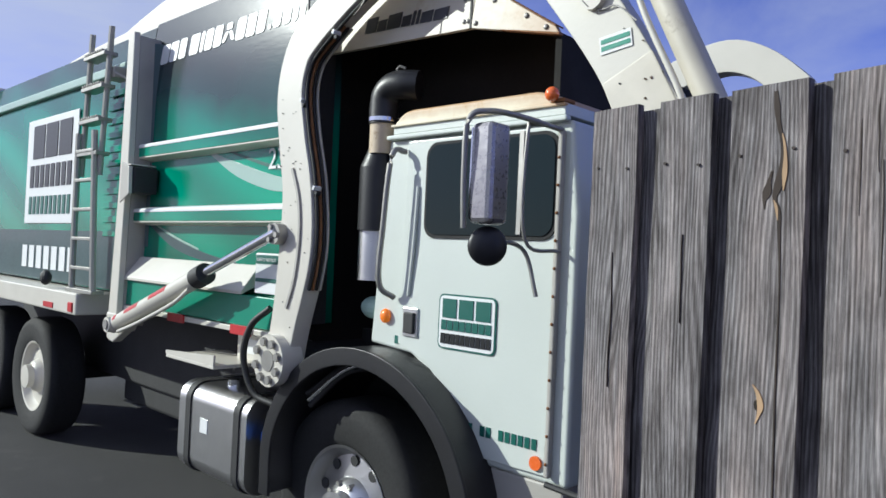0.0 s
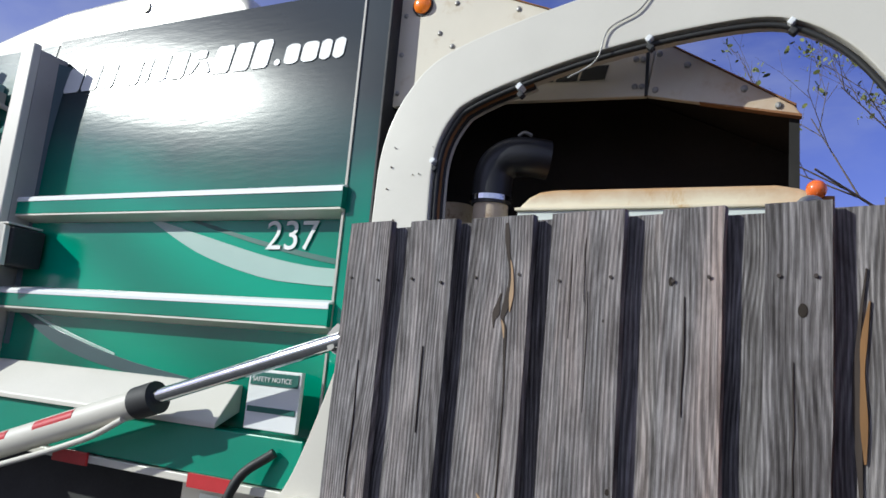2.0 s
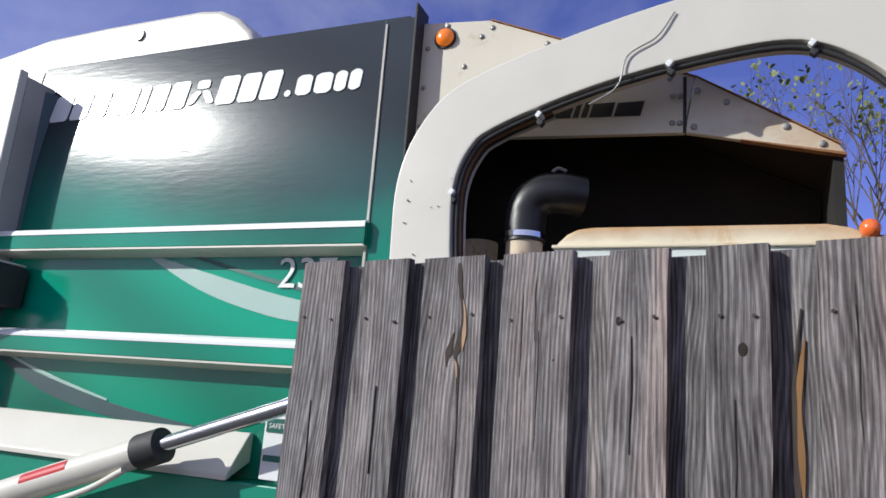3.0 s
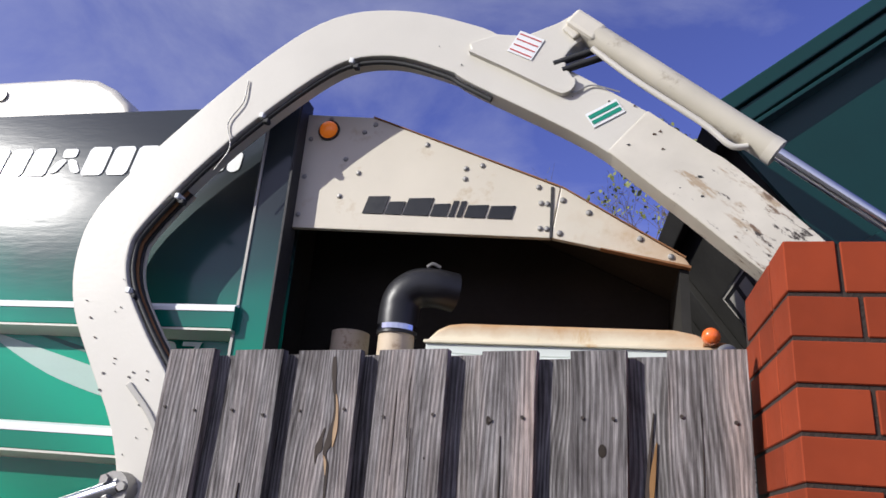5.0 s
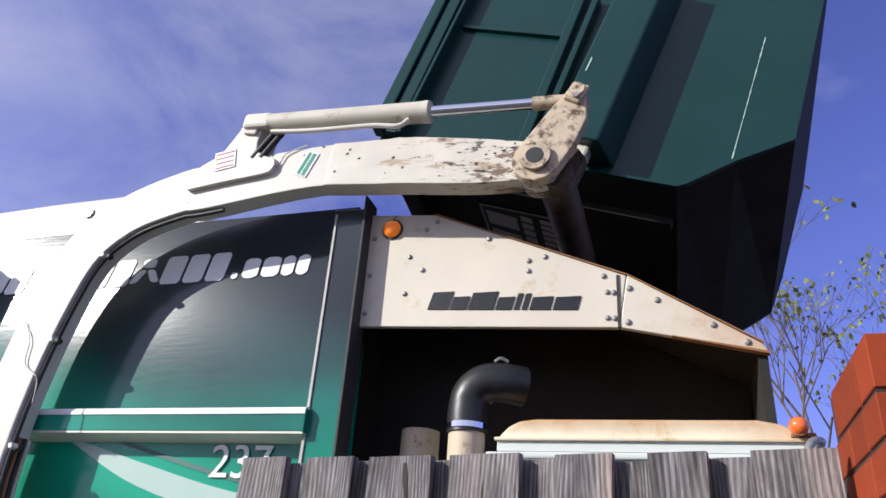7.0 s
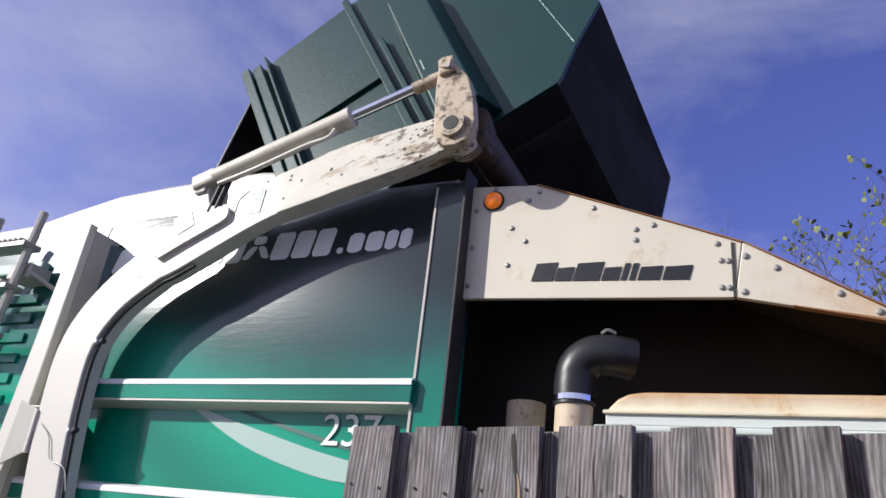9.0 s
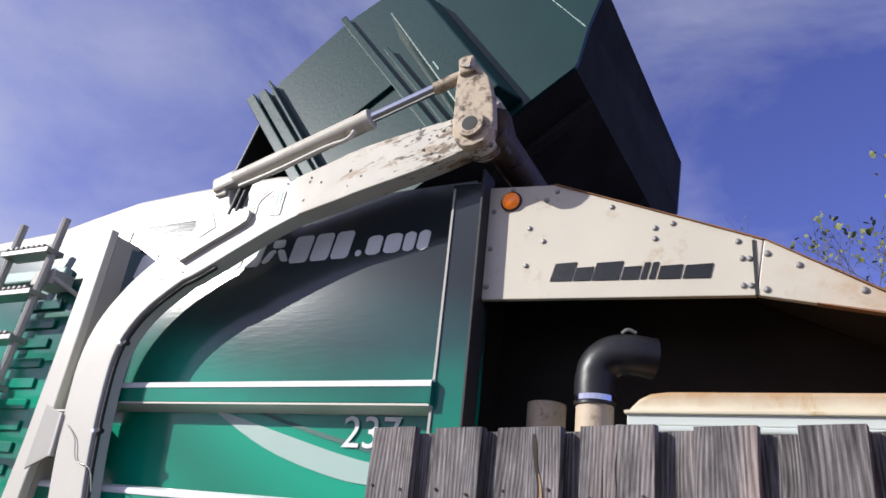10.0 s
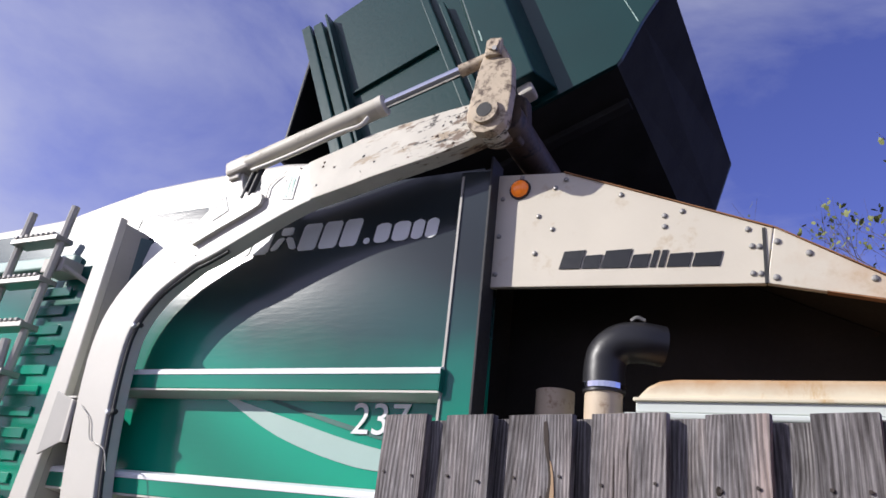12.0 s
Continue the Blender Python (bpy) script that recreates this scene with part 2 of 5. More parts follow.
def glowing(name, color, strength):
    m = surface(name, color, 0.25, vary=0.05, coat=0.6)
    b = m.node_tree.nodes["Principled BSDF"]
    b.inputs["Emission Color"].default_value, b.inputs["Emission Strength"].default_value = (*color, 1), strength
    return m


WRAP = body_paint("green slate body wrap", 1.45, 3.35)
REARWRAP = body_paint("green packer body wrap", 1.0, 3.9)
WOOD = weathered_wood()
BRICK = brick_clay()
MORTAR = surface("grey mortar", (0.035, 0.024, 0.019), 0.95, vary=0.2, scale=30, bump=0.2, fine=150)
CREAM = surface("cream white truck paint", (0.63, 0.60, 0.525), 0.42, vary=0.05, scale=4, dirt=(0.50, 0.44, 0.34), dirt_at=0.68, coat=0.15)
HOODCREAM = surface("cream hood paint with rust stains", (0.63, 0.575, 0.465), 0.42, vary=0.07, scale=3, dirt=(0.50, 0.40, 0.26), dirt_at=0.57, coat=0.15)
LINKPAINT = surface("grimy rust-stained tan paint", (0.50, 0.405, 0.29), 0.6, vary=0.16, scale=12, dirt=(0.085, 0.05, 0.03), dirt_at=0.49, bump=0.08)
GRIME = surface("brown greasy steel", (0.075, 0.048, 0.030), 0.6, vary=0.3, scale=9, dirt=(0.02, 0.015, 0.012), dirt_at=0.52, bump=0.08)
WORN = worn_paint()
CABWHITE = surface("white cab paint", (0.62, 0.66, 0.61), 0.35, vary=0.03, scale=3, dirt=(0.60, 0.55, 0.45), dirt_at=0.72, coat=0.25)
ROOFPAINT = surface("cream cab roof paint", (0.72, 0.64, 0.47), 0.5, vary=0.08, scale=5, dirt=(0.56, 0.38, 0.18), dirt_at=0.60, stretch=(1, 1, 0.4))
PIPE = surface("tan rusted pipe", (0.52, 0.42, 0.30), 0.6, vary=0.15, scale=8, dirt=(0.22, 0.11, 0.05), dirt_at=0.56, bump=0.06)


def rust_from(m, axis, start, end, ragged, amount):
    """Rust that eats into a paint along one axis of its thing, with a ragged border."""
    nt = m.node_tree
    n, l = nt.nodes.new, nt.links.new
    b = nt.nodes["Principled BSDF"]
    col = b.inputs["Base Color"].links[0].from_socket
    tc, sep, cloud = n("ShaderNodeTexCoord"), n("ShaderNodeSeparateXYZ"), n("ShaderNodeTexNoise")
    cloud.inputs["Scale"].default_value, cloud.inputs["Detail"].default_value, cloud.inputs["Roughness"].default_value = 9.0, 8, 0.65
    l(tc.outputs["Object"], sep.inputs[0])
    l(tc.outputs["Object"], cloud.inputs["Vector"])
    add, rng, mx = n("ShaderNodeMath"), n("ShaderNodeMapRange"), n("ShaderNodeMix")
    add.operation, add.inputs[1].default_value = "MULTIPLY_ADD", ragged
    l(cloud.outputs["Fac"], add.inputs[0])
    l(sep.outputs[axis], add.inputs[2])
    rng.inputs["From Min"].default_value, rng.inputs["From Max"].default_value = start + ragged / 2, end + ragged / 2
    rng.inputs["To Max"].default_value = amount
    l(add.outputs[0], rng.inputs["Value"])
    mx.data_type = "RGBA"
    mx.inputs[7].default_value = (0.44, 0.21, 0.06, 1)
    l(rng.outputs[0], mx.inputs[0])
    l(col, mx.inputs[6])
    l(mx.outputs[2], b.inputs["Base Color"])


rust_from(HOODCREAM, "X", 0.72, 1.25, 0.55, 0.8)
rust_from(ROOFPAINT, "Z", 2.312, 2.356, 0.06, 0.8)
rust_from(ROOFPAINT, "X", 0.92, 1.22, 0.25, 0.8)
RUST = surface("brown rust", (0.26, 0.12, 0.05), 0.85, vary=0.25, scale=14, bump=0.15)
CHIP = surface("dark brown bare steel", (0.085, 0.055, 0.038), 0.8, vary=0.3, scale=30)
GRIMY = surface("grimy beige cylinder paint", (0.54, 0.50, 0.41), 0.5, vary=0.10, scale=5, dirt=(0.30, 0.25, 0.18), dirt_at=0.60)
GREYPAINT = surface("grey beige steel paint", (0.42, 0.40, 0.36), 0.5, vary=0.08, scale=5, dirt=(0.20, 0.17, 0.14), dirt_at=0.66)
SLATE = surface("dark slate paint", (0.035, 0.075, 0.078), 0.38, vary=0.12, scale=4, dirt=(0.25, 0.23, 0.2), dirt_at=0.72, bump=0.008, coat=0.2)
GREEN = surface("bright green paint", (0.003, 0.24, 0.15), 0.35, vary=0.08, scale=3, coat=0.25)
PALE = surface("pale green swept stripe", (0.36, 0.50, 0.44), 0.35, vary=0.05, scale=3, coat=0.2)
BINGREEN = surface("dark green bin paint", (0.003, 0.034, 0.031), 0.32, vary=0.12, scale=3, dirt=(0.026, 0.05, 0.042), dirt_at=0.64, bump=0.012)
# bin faces turned from the sun: their shade is in this dark colour, plus grime
SHADEGRIME = surface("black bin underside, shade and grime", (0.030, 0.029, 0.027), 0.85, vary=0.35, scale=4, dirt=(0.055, 0.045, 0.036), dirt_at=0.66, bump=0.05)
BLACK = surface("matt black steel", (0.026, 0.026, 0.027), 0.65, vary=0.2, scale=6)
HOODBLACK = surface("near-black hood lining", (0.020, 0.017, 0.015), 0.85, vary=0.3, scale=3, dirt=(0.045, 0.026, 0.014), dirt_at=0.62)
RUBBER = surface("black tyre rubber", (0.016, 0.016, 0.016), 0.8, vary=0.15, scale=20, bump=0.1)
PLASTIC = surface("black plastic fender", (0.015, 0.015, 0.017), 0.40, vary=0.12, scale=8)
CHROME = surface("polished chrome", (0.80, 0.81, 0.83), 0.10, metal=1.0, vary=0.03, scale=10, bump=0.005)
ALLOY = surface("brushed aluminium", (0.66, 0.66, 0.67), 0.32, metal=1.0, vary=0.06, scale=8, bump=0.02)
STEEL = surface("dull grey steel", (0.33, 0.32, 0.30), 0.45, metal=0.6, vary=0.12, scale=14)
WHITE = surface("white vinyl", (0.78, 0.79, 0.78), 0.4, vary=0.02, scale=5)
BLACKVINYL = surface("black vinyl", (0.012, 0.013, 0.014), 0.35, vary=0.05)
TEALVINYL = surface("dark teal vinyl", (0.008, 0.11, 0.085), 0.4, vary=0.04)
RED = surface("red reflective tape", (0.50, 0.03, 0.035), 0.35, vary=0.08, scale=20)
AMBER = glowing("amber lamp lens", (0.85, 0.20, 0.015), 0.25)
HOODBLACK.node_tree.nodes["Principled BSDF"].inputs["Specular IOR Level"].default_value = 0.2
BINGREEN.node_tree.nodes["Principled BSDF"].inputs["Specular IOR Level"].default_value = 0.42
SHADEGRIME.node_tree.nodes["Principled BSDF"].inputs["Specular IOR Level"].default_value = 0.15
ORANGE = surface("orange marker lens", (0.85, 0.16, 0.03), 0.25, vary=0.05, coat=0.6)
GLASS = surface("dark tinted window glass", (0.006, 0.016, 0.016), 0.06, vary=0.02, bump=0.0)
GLASS.node_tree.nodes["Principled BSDF"].inputs["Specular IOR Level"].default_value = 0.3
CASING = surface("grey metal mirror casing", (0.30, 0.29, 0.31), 0.28, metal=0.7, vary=0.1, scale=12, bump=0.005)
MIRROR = surface("mirror glass", (0.55, 0.57, 0.60), 0.03, metal=1.0, vary=0.0, bump=0.0)
ASPHALT = surface("worn grey asphalt", (0.05, 0.049, 0.047), 0.9, vary=0.16, scale=1.2, dirt=(0.075, 0.072, 0.066), dirt_at=0.60, bump=0.25, fine=220)
KNOT = surface("dark wood knot", (0.020, 0.014, 0.010), 0.95, vary=0.3, scale=60, bump=0.1)
SPLIT = surface("raw tan split wood", (0.36, 0.24, 0.14), 0.8, vary=0.2, scale=30, bump=0.1, stretch=(1, 1, 0.2))
CRACK = surface("dark weathered crack", (0.045, 0.034, 0.028), 0.95, vary=0.3, scale=40, bump=0.1, stretch=(1, 1, 0.2))
RESIN = surface("amber resin streak", (0.20, 0.095, 0.025), 0.6, vary=0.3, scale=30, bump=0.1, stretch=(1, 1, 0.2))
NAIL = surface("rusty nail head", (0.055, 0.042, 0.036), 0.7, vary=0.2, scale=60)
BARK = surface("grey bark", (0.13, 0.10, 0.08), 0.9, vary=0.25, scale=20, bump=0.2)
LEAF = surface("yellow green leaf", (0.15, 0.17, 0.045), 0.6, vary=0.35, scale=3)
HOSE = surface("black rubber hose", (0.02, 0.02, 0.02), 0.55, vary=0.1)

# ---- mesh helpers ----


def part(name, bm, material, parent=None, label="", smooth=None):
    me = bpy.data.meshes.new(name)
    bmesh.ops.recalc_face_normals(bm, faces=bm.faces)
    bm.to_mesh(me)
    bm.free()
    me.materials.append(material)
    if smooth:
        me.shade_smooth()
        me.set_sharp_from_angle(angle=radians(smooth))
    ob = new(name, me)
    if smooth and smooth <= 50:
        ob.modifiers.new("even shading", "WEIGHTED_NORMAL").keep_sharp = True
    if parent is not None:
        ob.parent = parent
    if label:
        tagged(ob, label)
    return ob


def thing(name, label, category, group="", kind=""):
    return tagged(new(name), label, category, group, kind)


def box(x0, x1, y0, y1, z0, z1, bevel=0.0, bm=None, segments=2):
    own = bm is None
    b = bmesh.new()
    bmesh.ops.create_cube(b, size=1, matrix=Matrix.Translation(((x0 + x1) / 2, (y0 + y1) / 2, (z0 + z1) / 2)) @ Matrix.Diagonal((x1 - x0, y1 - y0, z1 - z0, 1)))
    if bevel:
        bmesh.ops.bevel(b, geom=b.edges[:], offset=bevel, segments=segments, profile=0.5, affect="EDGES")
    return b if own else join(bm, b)


def join(bm, other):
    me = bpy.data.meshes.new("joined")
    other.to_mesh(me)
    other.free()
    bm.from_mesh(me)
    bpy.data.meshes.remove(me)
    return bm


def moved(bm, m):
    bm.transform(m)
    return bm


def prism(outline, y0, y1, bevel=0.0, segments=2):
    """A plate: an outline in x and z, from y0 to y1."""
    b = bmesh.new()
    face = b.faces.new([b.verts.new((x, y0, z)) for x, z in outline])
    made = bmesh.ops.extrude_face_region(b, geom=[face])
    bmesh.ops.translate(b, verts=[v for v in made["geom"] if isinstance(v, bmesh.types.BMVert)], vec=(0, y1 - y0, 0))
    if bevel:
        bmesh.ops.bevel(b, geom=b.edges[:], offset=bevel, segments=segments, profile=0.5, affect="EDGES")
    return b


def rod(p, q, r, sides=16, r2=None):
    p, q = Vector(p), Vector(q)
    b = bmesh.new()
    bmesh.ops.create_cone(b, cap_ends=True, segments=sides, radius1=r, radius2=r if r2 is None else r2, depth=(q - p).length)
    b.transform(Matrix.Translation((p + q) / 2) @ (q - p).to_track_quat("Z", "Y").to_matrix().to_4x4())
    return b


def ball(c, r, u=14, v=9, flat=(1, 1, 1)):
    b = bmesh.new()
    bmesh.ops.create_uvsphere(b, u_segments=u, v_segments=v, radius=r)
    b.transform(Matrix.Translation(c) @ Matrix.Diagonal((*flat, 1)))
    return b


def smooth_path(points, steps=6):
    """Points on a smooth line through a few control points (any number of values each)."""
    pts = [np.array(p, float) for p in points]
    pts = [2 * pts[0] - pts[1]] + pts + [2 * pts[-1] - pts[-2]]
    out = []
    for a, b, c, d in zip(pts, pts[1:], pts[2:], pts[3:]):
        for k in range(steps):
            s = k / steps
            out.append(0.5 * (2 * b + (c - a) * s + (2 * a - 5 * b + 4 * c - d) * s * s + (3 * b - a - 3 * c + d) * s ** 3))
    return out + [pts[-2]]


def tube(points, r, sides=10, steps=6):
    pts = [Vector(p) for p in smooth_path(points, steps)]
    b = bmesh.new()
    rings = []
    up = Vector((0.13, 0.21, 0.97))
    for i, p in enumerate(pts):
        way = (pts[min(i + 1, len(pts) - 1)] - pts[max(i - 1, 0)]).normalized()
        s = way.cross(up).normalized()
        u = s.cross(way)
        rings.append([b.verts.new(p + r * (math.cos(a) * s + math.sin(a) * u)) for a in (2 * math.pi * k / sides for k in range(sides))])
    for r0, r1 in zip(rings, rings[1:]):
        for k in range(sides):
            b.faces.new((r0[k], r0[(k + 1) % sides], r1[(k + 1) % sides], r1[k]))
    b.faces.new(rings[0])
    b.faces.new(rings[-1])
    return b


def band(points, y0, y1, bevel=0.01, steps=5):
    """A flat-sided beam whose axis runs through control points (x, z, width) and whose sides lie at y0 and y1."""
    pts = smooth_path(points, steps)
    left, right = [], []
    for i, p in enumerate(pts):
        q, o = pts[min(i + 1, len(pts) - 1)], pts[max(i - 1, 0)]
        d = np.array((q[0] - o[0], q[1] - o[1]))
        d /= np.hypot(*d)
        nrm = np.array((-d[1], d[0])) * p[2] / 2
        left.append((p[0] + nrm[0], p[1] + nrm[1]))
        right.append((p[0] - nrm[0], p[1] - nrm[1]))
    b = bmesh.new()
    L0 = [b.verts.new((x, y0, z)) for x, z in left]
    R0 = [b.verts.new((x, y0, z)) for x, z in right]
    L1 = [b.verts.new((x, y1, z)) for x, z in left]
    R1 = [b.verts.new((x, y1, z)) for x, z in right]
    for i in range(len(pts) - 1):
        for A, B in ((L0, R0), (R0, R1), (R1, L1), (L1, L0)):
            b.faces.new((A[i], B[i], B[i + 1], A[i + 1]))
    b.faces.new((L0[0], R0[0], R1[0], L1[0]))
    b.faces.new((L0[-1], R0[-1], R1[-1], L1[-1]))
    if bevel:
        bmesh.ops.recalc_face_normals(b, faces=b.faces)
        sharp = [e for e in b.edges if len(e.link_faces) == 2 and e.calc_face_angle(0) > 1.0]
        bmesh.ops.bevel(b, geom=sharp, offset=bevel, segments=2, profile=0.5, affect="EDGES")
    return b


def wall_y(z):
    """How far the body's side leans in at a height: flat below, gently rounded above."""
    return 0.0 if z < 2.55 else 0.10 * (z - 2.55) ** 2


def side_strip(x0, x1, z0, z1, out, rows=10, depth=0.02):
    """A thin panel that follows the body's side, proud of it by out."""
    b = bmesh.new()
    zs = [z0 + (z1 - z0) * k / rows for k in range(rows + 1)]
    f = [[b.verts.new((x, wall_y(z) - out, z)) for x in (x0, x1)] for z in zs]
    g = [[b.verts.new((x, wall_y(z) - out + depth, z)) for x in (x0, x1)] for z in zs]
    for k in range(rows):
        b.faces.new((f[k][0], f[k][1], f[k + 1][1], f[k + 1][0]))
        b.faces.new((g[k][0], g[k + 1][0], g[k + 1][1], g[k][1]))
        b.faces.new((f[k][0], f[k + 1][0], g[k + 1][0], g[k][0]))
        b.faces.new((f[k][1], g[k][1], g[k + 1][1], f[k + 1][1]))
    b.faces.new((f[0][0], g[0][0], g[0][1], f[0][1]))
    b.faces.new((f[-1][0], f[-1][1], g[-1][1], g[-1][0]))
    return b


def wheel(parent, x, y, radius=0.515, polished=True):
    """A truck wheel at its hub; outer face towards -y."""
    t = bmesh.new()
    prof = [(0.30, 0.02), (0.33, 0.0), (0.44, -0.02), (0.49, 0.0), (radius - 0.004, 0.03), (radius, 0.06), (radius, 0.23), (0.49, 0.28), (0.33, 0.28), (0.30, 0.25)]
    n = 48
    rings = [[t.verts.new((r * math.cos(a), d, r * math.sin(a))) for r, d in prof] for a in (2 * math.pi * k / n for k in range(n))]
    for i in range(n):
        for k in range(len(prof)):
            a, c = rings[i], rings[(i + 1) % n]
            kk = (k + 1) % len(prof)
            t.faces.new((a[k], a[kk], c[kk], c[k]))
    w = part("wheel", moved(t, pose(x, y, 0.515)), RUBBER, parent, smooth=40)
    rim = bmesh.new()
    prof = [(0.305, 0.01), (0.29, 0.015), (0.275, 0.05), (0.25, 0.075), (0.15, 0.06), (0.13, 0.02), (0.10, 0.0), (0.10, -0.05), (0.0, -0.06)]
    rings = [[rim.verts.new((r * math.cos(a), d, r * math.sin(a))) for r, d in prof] for a in (2 * math.pi * k / n for k in range(n))]
    for i in range(n):
        for k in range(len(prof) - 1):
            a, c = rings[i], rings[(i + 1) % n]
            rim.faces.new((a[k], a[k + 1], c[k + 1], c[k]))
    bmesh.ops.remove_doubles(rim, verts=rim.verts, dist=1e-5)
    part("rim", moved(rim, pose(x, y, 0.515)), ALLOY if polished else CREAM, w, "polished rim" if polished else "white rim", smooth=40)
    if polished:
        for k in range(10):
            a = 2 * math.pi * k / 10
            part("lug_nut", moved(rod((0.125 * math.cos(a), 0.0, 0.125 * math.sin(a)), (0.125 * math.cos(a), 0.05, 0.125 * math.sin(a)), 0.014, 6), pose(x, y, 0.515)), STEEL, w)
            a += math.pi / 10
            part("hand_hole", moved(rod((0.225 * math.cos(a), 0.062, 0.225 * math.sin(a)), (0.225 * math.cos(a), 0.069, 0.225 * math.sin(a)), 0.026, 14), pose(x, y, 0.515)), BLACK, w)
    return w


# ---- ground ----
def make_ground():
    b = bmesh.new()
    bmesh.ops.create_grid(b, x_segments=1, y_segments=1, size=400)
    tagged(part("ground", b, ASPHALT), "grey worn asphalt street under the truck", "ground", kind="structure")


make_ground()

# ---- the truck ----
truck = thing("garbage_truck", "white and green front-loading garbage truck with a white cab", "garbage truck")

PIVOT = (-0.394, 1.181)
HUB = (-0.345, 1.188)      # the bolted disc on the pivot
DRAWN = (-0.354, 1.20)      # the pivot in the arm's drawing, and the drawing's scale
SIZE = 1.0347
FORK_PIN, TOP_PIN, LIFT_PIN = (1.268, 2.592), (0.42, 3.44), (-0.652, 1.722)
LIFT_BASE = (-2.17, 1.185)
ARM_Y = -0.20


def make_body():
    # hopper side with its rounded upper half, roof and far side
    part("hopper_wall", side_strip(-2.39, -0.40, 1.36, 3.27, 0.0, 16, 0.05), WRAP, truck, "green and slate glossy hopper side", smooth=30)
    part("rear_wall", side_strip(-6.10, -2.40, 1.36, 3.25, 0.0, 16, 0.05), REARWRAP, truck, "green glossy packer body side", smooth=30)
    part("far_wall", box(-6.1, -0.4, 2.30, 2.36, 1.3, 3.2), SLATE, truck)
    part("floor_pan", box(-6.1, -0.4, 0.06, 2.30, 1.28, 1.36), BLACK, truck)
    part("tailgate", box(-6.35, -6.1, 0.0, 2.36, 1.2, 3.3, 0.03), CREAM, truck)
    part("body_roof", box(-6.1, -2.6, 0.13, 2.25, 3.16, 3.26, 0.02), CREAM, truck)
    top = prism([(-6.2, 3.2), (-6.2, 3.25), (-5.1, 3.30), (-4.0, 3.385), (-3.25, 3.41), (-2.95, 3.47), (-2.6, 3.53), (-2.2, 3.545), (-1.60, 3.55), (-1.47, 3.535), (-1.36, 3.48), (-1.27, 3.40), (-1.215, 3.30), (-1.20, 3.2)], 0.17, 2.22)
    bmesh.ops.bevel(top, geom=[e for e in top.edges if min(v.co.z for v in e.verts) > 3.21 and abs(e.verts[0].co.y - e.verts[1].co.y) < 0.1], offset=0.03, segments=3, profile=0.5, affect="EDGES")
    hood = part("top_cover", top, CREAM, truck, "white rounded hopper cover", smooth=40)
    part("bolt_hole", rod((-1.95, 0.160, 3.46), (-1.95, 0.172, 3.46), 0.03, 14), STEEL, hood)
    part("edge_rail", box(-6.1, -2.40, 0.12, 0.24, 3.18, 3.27, 0.015), CREAM, truck)
    part("inner_front_wall", box(-0.42, -0.36, 0.02, 2.34, 1.2, 3.16), HOODBLACK, truck, "near-black hopper front")
    # front corner post, leaning a little
    part("corner_post", prism([(-0.45, 3.20), (-0.315, 3.19), (-0.29, 1.36), (-0.425, 1.36)], -0.06, 0.08, 0.008), WRAP, truck, "slate and green corner post")
    part("post_bead", band([(-0.435, 3.17, 0.008), (-0.425, 2.3, 0.010), (-0.42, 1.5, 0.008)], -0.066, -0.05, 0.0), GREYPAINT, truck, "bare worn post edge")
    part("corner_flange", prism([(-0.318, 3.24), (-0.308, 3.24), (-0.283, 1.36), (-0.293, 1.36)], -0.072, 0.03, 0.002), BLACK, truck, "dark edge flange")
    # two hollow ribs along the side: flat slope above, cream underside with ground bounce in its colour
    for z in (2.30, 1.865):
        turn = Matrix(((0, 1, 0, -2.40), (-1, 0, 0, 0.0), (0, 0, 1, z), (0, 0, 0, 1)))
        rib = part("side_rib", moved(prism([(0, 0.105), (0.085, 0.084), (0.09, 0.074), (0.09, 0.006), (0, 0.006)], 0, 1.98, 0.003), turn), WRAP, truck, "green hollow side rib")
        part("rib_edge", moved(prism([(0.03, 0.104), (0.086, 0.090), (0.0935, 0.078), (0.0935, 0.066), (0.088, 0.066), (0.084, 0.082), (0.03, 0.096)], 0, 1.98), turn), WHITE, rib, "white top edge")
        part("rib_underside", moved(prism([(0.0, 0.0055), (0.089, 0.0055), (0.089, -0.002), (0.0, -0.018)], 0, 1.98), turn), CREAM, rib, "cream underside, lightened for ground bounce")
        part("rib_end", box(-0.424, -0.419, -0.09, 0.0, z + 0.003, z + 0.085), WRAP, rib)
    # sill: sloped pale plate with a green skirt below
    part("sill_plate", moved(prism([(0, 0.05), (0.02, 0.05), (0.125, -0.09), (0.125, -0.11), (0, -0.05)], 0, 1.55, 0.004), Matrix(((0, 1, 0, -2.38), (-1, 0, 0, 0.0), (0, 0, 1, 1.58), (0, 0, 0, 1)))), CREAM, truck, "dirty cream sloping sill")
    part("skirt", box(-2.38, -0.45, -0.10, 0.05, 1.30, 1.47, 0.006), GREEN, truck, "green lower skirt")
    part("skirt_edge", box(-2.38, -0.45, -0.115, 0.05, 1.265, 1.295, 0.004), CREAM, truck)
    for x0, x1 in ((-0.92, -0.72), (-1.66, -1.46)):
        part("reflector", box(x0, x1, -0.128, -0.117, 1.255, 1.305), RED, truck, "red reflective strip")
    # deep cylinder post, leaning back at its foot
    lean = [(-2.365, 3.15), (-2.272, 3.15), (-2.268, 2.25), (-2.30, 1.95), (-2.335, 1.13), (-2.475, 1.13), (-2.40, 2.1)]
    post = part("cylinder_post", prism(lean, -0.162, -0.12, 0.006), CREAM, truck, "cream steel post that carries the lift cylinder")
